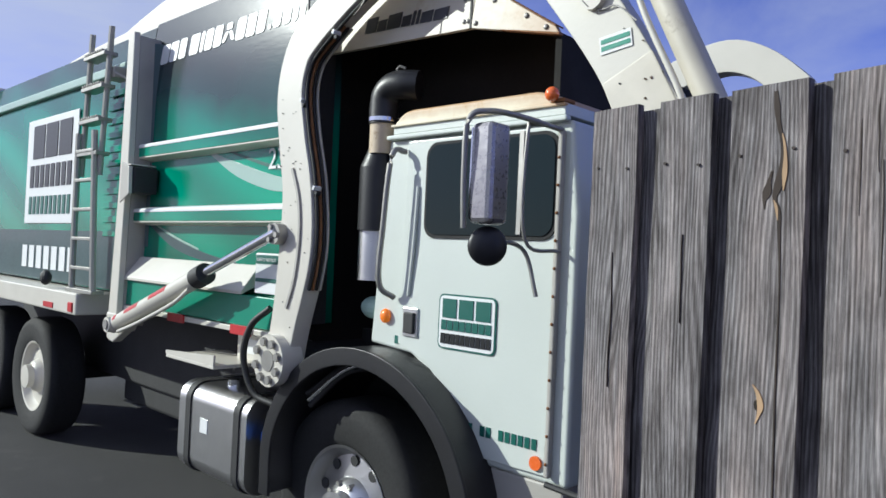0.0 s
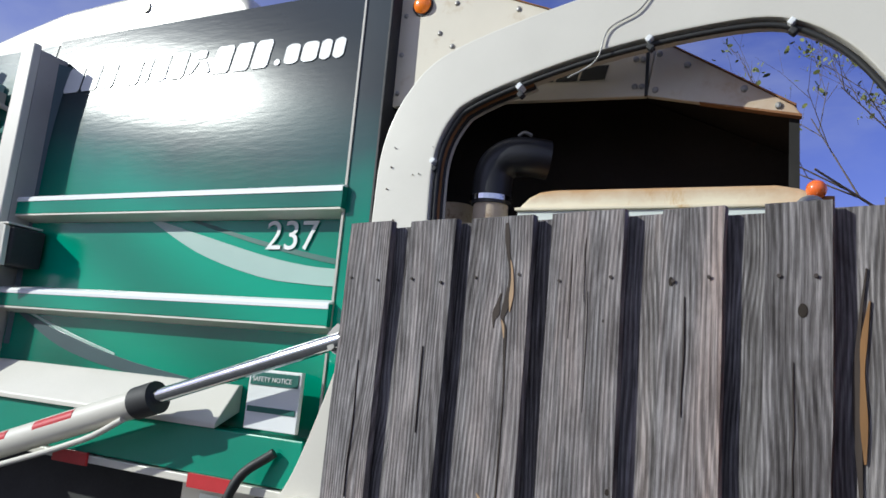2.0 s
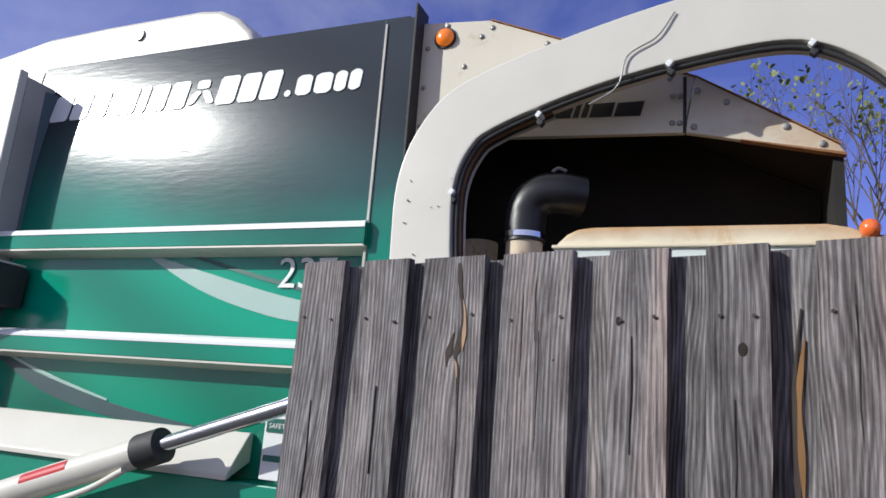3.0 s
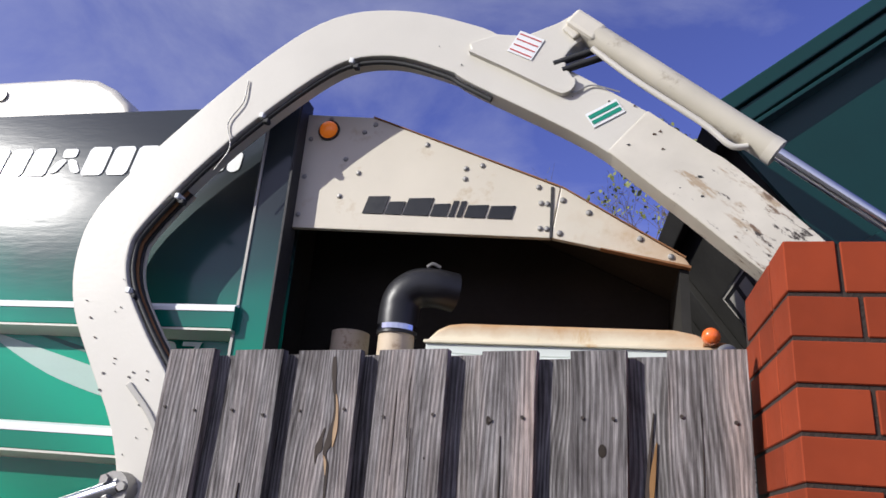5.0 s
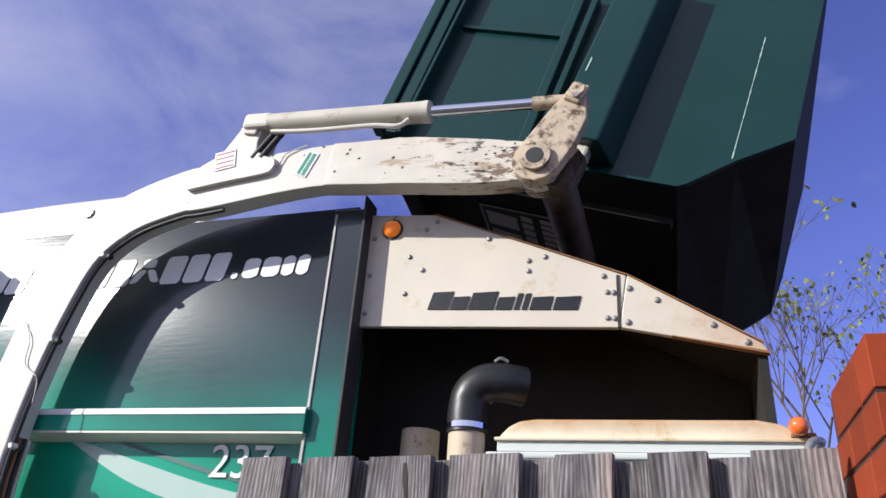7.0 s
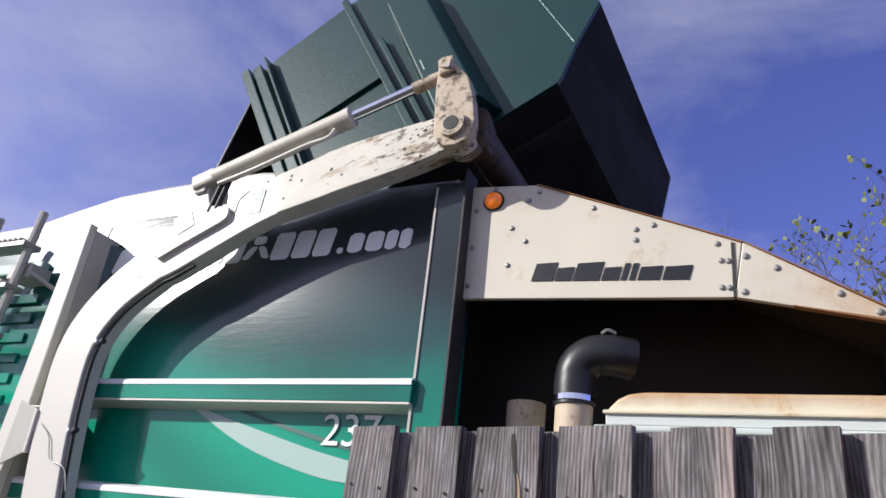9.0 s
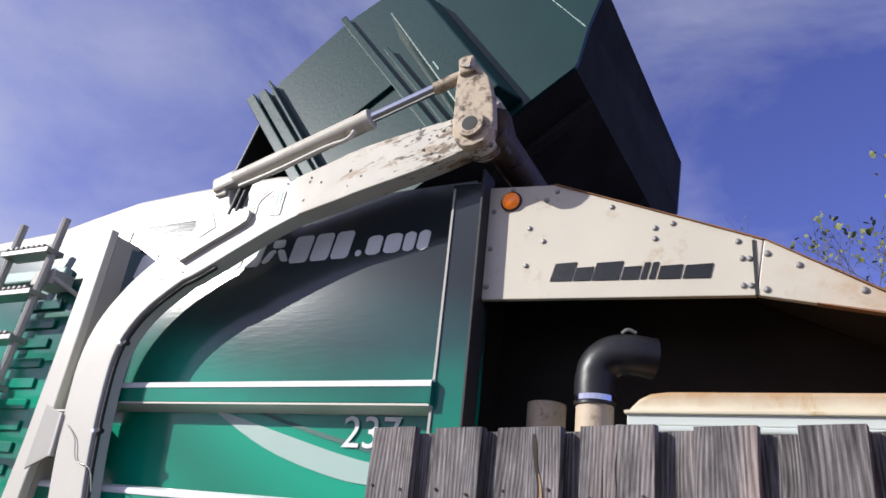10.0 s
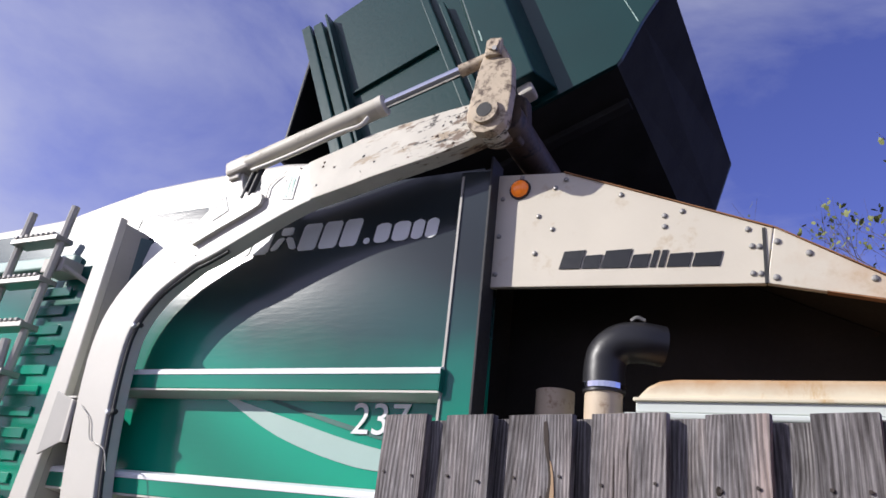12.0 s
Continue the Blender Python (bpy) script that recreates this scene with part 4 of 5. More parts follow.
def make_chassis():
    # added block: keeps the sun off the ground below the body
    part("under_body_block", box(-3.70, -1.55, 0.50, 1.95, 0.36, 1.27, 0.03), BLACK, truck, "black block added to fill the dark under the body")
    part("frame", box(-6.3, 1.1, 0.45, 1.90, 0.55, 1.28, 0.02), BLACK, truck, "black chassis frame")
    wheel(truck, 0.0, -0.04)
    wheel(truck, -4.347, -0.04, polished=False)
    wheel(truck, -5.62, -0.04, polished=False)
    for x in (0.0, -4.347, -5.62):
        part("far_wheel", moved(rod((x, 2.05, 0.53), (x, 2.35, 0.53), 0.525, 40), Matrix()), RUBBER, truck)
        part("axle", rod((x, 0.1, 0.53), (x, 2.2, 0.53), 0.08, 12), BLACK, truck)
    tank_b = box(-1.46, -0.72, -0.12, 0.50, 0.40, 0.92)
    bmesh.ops.bevel(tank_b, geom=[e for e in tank_b.edges if abs(e.verts[0].co.x - e.verts[1].co.x) > 0.1], offset=0.10, segments=5, profile=0.5, affect="EDGES")
    tank = part("fuel_tank", tank_b, ALLOY, truck, "brushed aluminium fuel tank", 40)
    for x in (-1.37, -0.84):
        st = box(x, x + 0.055, -0.128, 0.51, 0.392, 0.928)
        bmesh.ops.bevel(st, geom=[e for e in st.edges if abs(e.verts[0].co.x - e.verts[1].co.x) > 0.03], offset=0.10, segments=5, profile=0.5, affect="EDGES")
        part("tank_strap", st, BLACK, tank, "black strap", 40)
    part("tank_cap", rod((-1.12, 0.05, 0.91), (-1.12, 0.05, 0.96), 0.05, 18), CHROME, tank)
    part("tank_label", box(-1.20, -1.12, -0.124, -0.119, 0.66, 0.74), WHITE, tank)
    part("blue_valve", box(-0.68, -0.58, -0.06, 0.05, 0.70, 0.76, 0.01), surface("blue plastic", (0.02, 0.10, 0.40), 0.4), truck, "blue plastic valve")
    for z in (0.78, 0.84):
        part("air_line", tube([(-0.70, 0.0, z), (-0.55, -0.05, z + 0.02), (-0.45, 0.05, z)], 0.014, 8), HOSE, truck, smooth=60)
    br = part("step_bracket", box(-1.38, -0.84, -0.26, 0.12, 1.075, 1.095, 0.004), CREAM, truck, "cream folded step bracket")
    part("bracket_lip", prism([(-1.38, 1.095), (-0.84, 1.095), (-0.84, 1.15), (-1.38, 1.115)], -0.262, -0.25), CREAM, br)
    part("bracket_plate", box(-1.08, -0.72, 0.02, 0.05, 1.09, 1.26, 0.004), CREAM, br)
    part("bracket_label", box(-0.98, -0.80, 0.014, 0.019, 1.13, 1.21), WHITE, br)
    part("hose_loop", tube([(-0.55, -0.12, 1.42), (-0.66, -0.16, 1.32), (-0.70, -0.17, 1.15), (-0.62, -0.15, 0.98), (-0.48, -0.12, 0.94)], 0.018, 8), HOSE, truck, "black hydraulic hose", 60)
    for k in range(3):
        part("cab_hose", tube([(-0.20, -0.10 - 0.01 * k, 0.98 + 0.03 * k), (0.0, -0.05, 1.16 + 0.02 * k), (0.16, 0.05, 1.20 + 0.03 * k)], 0.013, 8), CHROME if k == 1 else HOSE, truck, smooth=60)
    hub = part("pivot_disc", rod((HUB[0], -0.255, HUB[1]), (HUB[0], -0.14, HUB[1]), 0.125, 40), CREAM, truck, "cream bolted pivot disc", 40)
    part("pivot_bore", rod((HUB[0], -0.260, HUB[1]), (HUB[0], -0.24, HUB[1]), 0.05, 24), STEEL, hub)
    for k in range(8):
        a = 2 * math.pi * k / 8 + 0.3
        x, z = HUB[0] + 0.093 * math.cos(a), HUB[1] + 0.093 * math.sin(a)
        part("pivot_bolt", rod((x, -0.275, z), (x, -0.25, z), 0.021, 6), STEEL, hub)
    part("pivot_tube", rod((PIVOT[0], -0.14, PIVOT[1]), (PIVOT[0], 2.5, PIVOT[1]), 0.09, 20), BLACK, truck)


def make_arm(y0, y1, near):
    """One lifting arm, drawn at its middle position round its pivot."""
    axis = [(-0.354, 1.20, 0.20), (-0.405, 1.37, 0.19), (-0.520, 1.70, 0.25), (-0.668, 1.94, 0.225), (-0.830, 2.11, 0.205), (-0.972, 2.275, 0.20), (-1.030, 2.43, 0.198), (-1.008, 2.58, 0.198),
            (-0.83, 2.88, 0.19), (-0.61, 3.165, 0.20), (-0.42, 3.335, 0.205), (-0.20, 3.378, 0.195), (0.035, 3.335, 0.20), (0.15, 3.285, 0.205), (0.565, 3.10, 0.185), (0.875, 2.91, 0.20), (1.095, 2.745, 0.185), (1.24, 2.64, 0.155)]
    p = Vector((DRAWN[0], 0, DRAWN[1]))
    shift = Matrix.Diagonal((SIZE, 1, SIZE, 1)) @ Matrix.Translation(-p)

    def thinned(b):
        # the box tapers in depth towards the forks
        for v in b.verts:
            f = min(max((v.co.x + 0.1) / 0.6, 0), 1)
            v.co.y = y0 + (v.co.y - y0) * (1 - f * (1 - 0.080 / (y1 - y0)))
        return b

    arm = part("loader_arm", moved(thinned(band(axis, y0, y1, 0.008, 5)), shift), CREAM, truck, "curved cream steel lifting arm", 35)
    part("worn_end", moved(thinned(band([(0.62, 3.073, 0.187), (0.80, 2.955, 0.197)] + [(x, z, w + 0.004) for x, z, w in axis[15:]], y0 - 0.004, y1 + 0.006, 0.008, 5)), shift), WORN, arm, "scraped arm end", 35)
    part("arm_ear", moved(prism([(0.060, 3.345), (0.15, 3.388), (0.245, 3.388), (0.345, 3.448), (0.385, 3.482), (0.425, 3.492), (0.458, 3.472), (0.462, 3.42), (0.405, 3.35), (0.390, 3.315), (0.400, 3.275), (0.432, 3.235), (0.430, 3.20), (0.410, 3.180), (0.375, 3.186), (0.075, 3.312)], y0 - 0.018, y1 + 0.01, 0.008), shift), CREAM, arm, "cream ear plate for the tilt cylinder", 35)
    part("ear_slot", moved(band([(0.07, 3.312, 0.009), (0.22, 3.252, 0.009), (0.375, 3.186, 0.009), (0.412, 3.182, 0.009), (0.432, 3.205, 0.009), (0.430, 3.236, 0.009)], y0 - 0.022, y0, 0.0), shift), CREAM, arm)
    part("ear_pin", moved(rod((TOP_PIN[0], y0 - 0.035, TOP_PIN[1]), (TOP_PIN[0], y1 + 0.03, TOP_PIN[1]), 0.026, 20), shift), STEEL, arm, smooth=40)
    part("pin_keeper", moved(moved(box(-0.045, 0.045, -0.008, 0.008, -0.03, 0.03, 0.006), pose(TOP_PIN[0] - 0.005, y0 - 0.025, TOP_PIN[1] - 0.01, 0, -50, 0)), shift), WORN, arm)
    part("end_pin", moved(rod((FORK_PIN[0], y0 - 0.05, FORK_PIN[1]), (FORK_PIN[0], y0 + 0.14, FORK_PIN[1]), 0.04, 20), shift), STEEL, arm, smooth=40)
    part("end_disc", moved(rod((FORK_PIN[0], y0 - 0.004, FORK_PIN[1]), (FORK_PIN[0], y0 + 0.09, FORK_PIN[1]), 0.075, 28), shift), WORN, arm, smooth=40)
    if not near:
        return arm
    # hose along the inner edge, with its clips
    inner = []
    pts = smooth_path(axis, 5)
    for i in range(8, 68, 2):
        q, o = pts[i + 1], pts[i - 1]
        d = np.array((q[0] - o[0], q[1] - o[1]))
        d /= np.hypot(*d)
        inner.append((pts[i][0] + d[1] * (pts[i][2] / 2 + 0.012), y0 + 0.022, pts[i][1] - d[0] * (pts[i][2] / 2 + 0.012)))
    part("arm_hose", moved(tube(inner, 0.009, 8, 2), shift), HOSE, arm, "black hose along the inner edge", 60)
    for k, mat in enumerate((RUST, HOSE, GRIMY)):
        part("arm_pipe", moved(tube([(x, y + 0.021 * (k + 1), z) for x, y, z in inner[:16]], 0.008, 8, 2), shift), mat, arm, smooth=60)
    for x, z in ((-0.88, 2.31), (-0.83, 2.66), (-0.62, 3.00), (-0.35, 3.25), (-0.56, 2.02)):
        part("hose_clip", moved(box(x - 0.006, x + 0.010, y0 - 0.004, y0 + 0.04, z - 0.010, z + 0.010, 0.003), shift), WHITE, arm)
        part("clip_bolt", moved(box(x + 0.010, x + 0.030, y0 + 0.004, y0 + 0.03, z - 0.024, z - 0.006, 0.004), shift), BLACK, arm)
    part("arm_groove", moved(band([(-0.75, 2.02, 0.018), (-0.63, 1.93, 0.018), (-0.53, 1.80, 0.018), (-0.45, 1.62, 0.018), (-0.42, 1.46, 0.018)], y0 - 0.010, y0, 0.003), shift), GREYPAINT, arm, "raised rib")
    lug = part("lift_lug", moved(rod((LIFT_PIN[0], y0 - 0.05, LIFT_PIN[1]), (LIFT_PIN[0], y1, LIFT_PIN[1]), 0.05, 20), shift), STEEL, arm, "steel lift pin boss", 40)
    for k in range(3):
        a = 2.1 * k + 0.4
        part("lug_bolt", moved(rod((LIFT_PIN[0] + 0.035 * math.cos(a), y0 - 0.065, LIFT_PIN[1] + 0.035 * math.sin(a)), (LIFT_PIN[0] + 0.035 * math.cos(a), y0 - 0.045, LIFT_PIN[1] + 0.035 * math.sin(a)), 0.014, 6), shift), STEEL, lug)
    st = part("warning_sticker", moved(moved(box(-0.046, 0.046, -0.002, 0.0, -0.044, 0.044), pose(0.255, y0 - 0.020, 3.345, 0, 20, 0)), shift), WHITE, arm, "white warning sticker with red bars")
    for k in range(4):
        part("sticker_bar", moved(moved(box(-0.040, 0.040, -0.004, -0.0025, -0.036 + k * 0.022, -0.032 + k * 0.022), pose(0.255, y0 - 0.020, 3.345, 0, 20, 0)), shift), RED, st)
    g = part("green_sticker", moved(moved(box(-0.055, 0.055, -0.003, -0.001, -0.028, 0.028), pose(0.545, y0 - 0.001, 3.125, 0, -38, 0)), shift), WHITE, arm, "white sticker with green bars")
    for k in range(2):
        part("sticker_bar", moved(moved(box(-0.05, 0.05, -0.0045, -0.0032, -0.018 + k * 0.022, -0.004 + k * 0.022), pose(0.545, y0 - 0.001, 3.125, 0, -38, 0)), shift), GREEN, g)
    part("loose_wire", moved(tube([(-0.72, y0 - 0.006, 2.77), (-0.69, y0 - 0.008, 2.86), (-0.73, y0 - 0.008, 2.95), (-0.70, y0 - 0.008, 3.04), (-0.71, y0 - 0.006, 3.13)], 0.0026, 6), shift), STEEL, arm, smooth=60)
    part("loose_wire", moved(tube([(0.36, y0 - 0.006, 3.20), (0.44, y0 - 0.008, 3.19), (0.49, y0 - 0.008, 3.22), (0.58, y0 - 0.006, 3.205)], 0.0026, 6), shift), STEEL, arm, smooth=60)
    # chips in the paint: ragged flakes, thick towards the worn end
    rng = random.Random(5)
    for k in range(90):
        i = rng.randrange(6, 26) if k < 30 else int(len(pts) * (1 - 0.30 * rng.random() ** 2.4)) - 1
        x, z, w = pts[i]
        x, z = x + rng.uniform(-0.42, 0.42) * w, z + rng.uniform(-0.42, 0.42) * w
        size = rng.uniform(0.0012, 0.003) if k < 30 else 0.0012 + 0.0045 * rng.random() ** 3
        n = rng.randrange(6, 10)
        ring = [(x + size * rng.uniform(0.5, 1.3) * 1.5 * math.cos(2 * math.pi * j / n), z + size * rng.uniform(0.5, 1.3) * math.sin(2 * math.pi * j / n)) for j in range(n)]
        part("paint_chip", moved(prism(ring, y0 - 0.0052, y0 - 0.001), shift), CHIP if k % 2 else BLACK, arm)
    return arm


def make_fork_link():
    """The link that turns the forks, at the arm's end: +x runs from the fork pin to the rod pin, +z is the bin's up."""
    y0 = ARM_Y - 0.05
    b = prism([(-0.088, 0.0), (-0.078, 0.042), (-0.046, 0.074), (0.0, 0.084), (0.21, 0.060), (0.285, 0.044), (0.315, 0.012), (0.305, -0.03), (0.215, -0.080), (0.10, -0.092), (0.0, -0.088), (-0.05, -0.074), (-0.08, -0.04)], y0, y0 + 0.05, 0.008)
    link = part("fork_link", b, LINKPAINT, truck, "scraped cream fork link", 35)
    part("link_bush", rod((0, y0 - 0.02, 0), (0, y0 + 0.02, 0), 0.054, 28), LINKPAINT, link, smooth=40)
    part("link_bore", rod((0, y0 - 0.022, 0), (0, y0, 0), 0.031, 24), BLACK, link)
    part("link_pin", rod((0.298, y0 - 0.03, 0.0), (0.298, y0 + 0.09, 0.0), 0.026, 18), LINKPAINT, link, smooth=40)
    part("pin_keeper", box(0.252, 0.330, y0 - 0.02, y0 + 0.004, -0.032, 0.034, 0.006), LINKPAINT, link)
    part("link_bolt", rod((0.272, y0 - 0.034, -0.012), (0.272, y0 - 0.018, -0.012), 0.011, 6), STEEL, link)
    part("cross_tube", rod((0.02, ARM_Y + 0.02, -0.045), (0.02, 2.55, -0.045), 0.068, 24), GRIME, link, "grimy cross tube", 40)
    part("far_link", prism([(-0.10, 0.02), (-0.03, 0.105), (0.36, 0.05), (0.30, -0.075), (-0.02, -0.105)], 2.5, 2.56, 0.006), LINKPAINT, link)
    for y in (-0.12, 2.22):
        part("fork_heel", prism([(-0.05, 0.03), (0.10, 0.02), (0.17, -0.05), (0.14, -0.10), (0.02, -0.115), (-0.05, -0.08)], y, y + 0.06, 0.008), GRIME, link, "grimy fork heel")
    return link


def make_cylinders():
    """Lift and tilt cylinders: barrels start at the origin and point along +x; rods end at the origin."""
    lift = part("lift_barrel", rod((-0.03, 0, 0), (1.12, 0, 0), 0.052, 24), CREAM, truck, "cream lift cylinder with red stripes", 40)
    part("barrel_collar", rod((1.11, 0, 0), (1.21, 0, 0), 0.060, 24), BLACK, lift, smooth=40)
    part("barrel_eye", rod((0, -0.06, 0), (0, 0.12, 0), 0.05, 20), CREAM, lift, smooth=40)
    for x0, x1 in ((0.07, 0.12), (0.25, 0.44), (0.60, 0.82)):
        part("red_stripe", rod((x0, -0.0172, 0.0112), (x1, -0.0172, 0.0112), 0.034, 24), RED, lift, smooth=40)
    part("barrel_pipe", tube([(0.10, -0.03, -0.070), (0.4, -0.03, -0.082), (0.85, -0.03, -0.080), (1.06, -0.03, -0.05)], 0.012, 8), CREAM, lift, smooth=60)
    lrod = part("lift_rod", rod((-1.15, 0, 0), (0.02, 0, 0), 0.027, 20), CHROME, truck, "chrome lift cylinder rod", 40)
    tilt = part("tilt_barrel", rod((0.07, 0, 0), (0.76, 0, 0), 0.043, 24), GRIMY, truck, "grimy cream tilt cylinder barrel", 40)
    part("barrel_collar", rod((0.745, 0, 0), (0.775, 0, 0), 0.0445, 24), WORN, tilt, smooth=40)
    part("barrel_eye", box(-0.04, 0.09, -0.04, 0.04, -0.036, 0.036, 0.014), WORN, tilt)
    part("barrel_pipe", tube([(0.10, -0.02, -0.055), (0.30, -0.025, -0.068), (0.55, -0.025, -0.065), (0.66, -0.025, -0.075), (0.70, -0.02, -0.045)], 0.010, 8), CREAM, tilt, smooth=60)
    for k in (0, 1):
        part("barrel_hose", tube([(0.10 + 0.04 * k, 0, -0.05), (0.07 + 0.04 * k, 0, -0.10), (0.03 + 0.04 * k, 0, -0.17)], 0.013, 8), HOSE, tilt, smooth=60)
    trod = part("tilt_rod", rod((-0.75, 0, 0), (-0.17, 0, 0), 0.022, 20), CHROME, truck, "chrome tilt cylinder rod", 40)
    part("rod_end", rod((-0.17, 0, 0), (-0.03, 0, 0), 0.026, 18), LINKPAINT, trod, smooth=40)
    part("rod_eye", rod((0, -0.045, 0), (0, 0.045, 0), 0.034, 20), LINKPAINT, trod, smooth=40)
    return lift, lrod, tilt, trod


make_body()
make_rear()
make_canopy()
make_cab()
make_chassis()
near_arm = make_arm(ARM_Y, ARM_Y + 0.097, True)
far_arm = make_arm(2.42, 2.55, False)
fork_link = make_fork_link()
lift_barrel, lift_rod, tilt_barrel, tilt_rod = make_cylinders()


# ---- the bin on the forks: x away from the truck, z its own up, origin at the fork pin ----
def make_bin():
    d = thing("dumpster", "dark green steel front-load dumpster held on the truck's forks", "dumpster")
    W = 1.58
    near = [(0.215, 0.86), (0.215, -0.455), (0.235, -0.485), (0.38, -0.628), (0.526, -0.806), (1.58, -0.76), (1.75, 0.27), (1.71, 0.80), (1.66, 0.98)]
    far = [(0.215, 0.86), (0.215, -0.455), (0.42, -0.63), (0.69, -0.84), (0.93, -0.85), (1.58, -0.84), (1.75, 0.27), (1.71, 0.80), (1.66, 0.98)]

    def between(a, b, c, e, thick=0.02):
        """A sheet between two edges of the near side and the two like edges of the far one."""
        m = bmesh.new()
        v = [m.verts.new((x, y, z)) for (x, z), y in ((a, 0.021), (b, 0.021), (e, W - 0.021), (c, W - 0.021))]
        f = m.faces.new(v)
        f.normal_update()
        inner = bmesh.ops.extrude_face_region(m, geom=[f])
        middle = Vector((0.95, W / 2, 0.1))
        side = f.normal if f.normal.dot(middle - f.calc_center_median()) > 0 else -f.normal
        bmesh.ops.translate(m, verts=[g for g in inner["geom"] if isinstance(g, bmesh.types.BMVert)], vec=side * thick)
        return m

    def along(outline, u0, u1, y, slope, z, bevel=0.006):
        """A rail along the side: its outline is depth towards the street and height; it rises by slope."""
        m = moved(prism(outline, 0, u1 - u0, bevel), Matrix(((0, 1, 0, u0), (-1, 0, 0, y), (0, 0, 1, 0), (0, 0, 0, 1))))
        for v in m.verts:
            v.co.z += z + slope * v.co.x
        return m

    part("near_side", prism(near, 0, 0.02, 0.002), BINGREEN, d, "dark green ribbed side")
    part("far_side", prism(far, W - 0.02, W, 0.002), BINGREEN, d)
    # back, chamfers and bottom: shade painted in as a darker colour than the sides
    part("back_wall", between(near[0], near[1], far[0], far[1]), SHADEGRIME, d, "back wall darkened for shade, some grime")
    part("chamfer_plate", between(near[1], near[3], far[1], far[2]), SHADEGRIME, d)
    part("chamfer_plate", between(near[3], near[4], far[2], far[3]), SHADEGRIME, d)
    part("bottom", between(near[4], near[5], far[3], far[5]), SHADEGRIME, d, "underside darkened for shade, some grime")
    part("front_wall", between(near[5], near[6], far[5], far[6]), BINGREEN, d)
    part("front_wall", between(near[6], near[8], far[6], far[8]), BINGREEN, d)
    for y, way in ((0.0, 1), (W, -1)):
        def rail(name, depth, low, high, u0, u1, slope, z, mat=BINGREEN, bevel=0.006):
            part(name, along([(0, low), (depth, low), (depth, high), (0, high)], u0, u1, y + (0.0 if way > 0 else depth), slope, z, bevel), mat, d)
        rail("rim_rail", 0.07, 0.0, 0.060, 0.20, 1.68, 0.095, 0.805)
        rail("rim_rail", 0.055, 0.0, 0.062, 0.20, 1.67, 0.092, 0.738)
        rail("rim_lip", 0.068, 0.0, 0.016, 0.20, 1.69, 0.075, 0.716, BINGREEN, 0.003)
        rail("side_rail", 0.045, -0.022, 0.022, 0.24, 1.75, 0.065, 0.170)
        rail("side_rail", 0.050, -0.014, 0.014, 0.24, 1.20, 0.050, 0.112, BINGREEN, 0.004)
        rail("upright_rib", 0.022, 0.24, 0.772, 0.934, 0.950, 0.0, 0.0, BINGREEN, 0.003)
    for y, way in ((0.0, 1), (W + 0.15, -1)):
        sec = [(0, 0.085), (0.15, 0.045), (0.15, -0.147), (0, -0.20)] if way > 0 else [(0.15, 0.085), (0, 0.045), (0, -0.147), (0.15, -0.20)]
        part("fork_sleeve", along(sec, 0.25, 1.27, y, 0.0, 0.0, 0.008), BINGREEN, d, "fork sleeve along the side")
    for y in (-0.11, W + 0.05):
        part("fork", box(0.20, 1.33, y, y + 0.07, -0.115, -0.045, 0.012), WORN, d, "scraped fork blade")
    part("pale_scrape", box(0.60, 0.68, -0.153, -0.151, 0.012, 0.018), PALE, d)
    part("back_rail", box(0.165, 0.213, 0.0, W, 0.76, 0.86, 0.006), SHADEGRIME, d)
    for y in (0.20, 1.02, 1.30):
        part("back_rib", box(0.18, 0.213, y, y + 0.05, -0.44, 0.755, 0.004), SHADEGRIME, d)
    sg = part("bin_sign", box(0.206, 0.2125, 0.36, 0.86, 0.05, 0.46), BLACKVINYL, d, "dark sign with pale blocks and a pale border")
    for y0, y1, z0, z1 in ((0.845, 0.852, 0.06, 0.45), (0.368, 0.375, 0.06, 0.45), (0.375, 0.845, 0.443, 0.45), (0.375, 0.845, 0.06, 0.067)):
        part("sign_border", box(0.2035, 0.2058, y0, y1, z0, z1), GREYPAINT, sg)
    for z0, z1, n in ((0.275, 0.425, 3), (0.195, 0.25, 8), (0.095, 0.155, 10)):
        w = 0.43 / n
        for j in range(n):
            y0, gap, lean = 0.395 + j * w, w * 0.09, (z1 - z0) * 0.12
            bar = prism([(y0 + gap + lean, z0), (y0 + w - gap, z0), (y0 + w - gap - lean, z1), (y0 + gap, z1)], 0, 0.0025)
            part("sign_block", moved(bar, Matrix(((0, 1, 0, 0.2033), (1, 0, 0, 0), (0, 0, 1, 0), (0, 0, 0, 1)))), GREYPAINT, sg)
    # a weld line down the side, in short uneven runs
    rng = random.Random(8)
    u, z = 0.385, -0.612
    while u < 1.05:
        step = rng.uniform(0.03, 0.09)
        part("weld_scratch", band([(u, z, 0.0035), (u + step / 2, z + 0.012 * step, rng.uniform(0.002, 0.006)), (u + step * 0.92, z + 0.03 * step, 0.003)], -0.0025, 0.0, 0.0, 2), PALE, d)
        u, z = u + step, z + 0.03 * step
    lid = part("lid", box(0.0, 0.78, 0.05, W - 0.05, -0.012, 0.012, 0.008), PLASTIC, d, "black plastic lid")
    part("lid_handle", box(0.66, 0.72, 0.70, 0.90, 0.012, 0.03, 0.006), PLASTIC, lid)
    return d, lid


dumpster, bin_lid = make_bin()


# ---- fence and brick pier ----
FENCE_SLOPE = -0.21


def fence_y(x):
    return -0.80 + FENCE_SLOPE * x


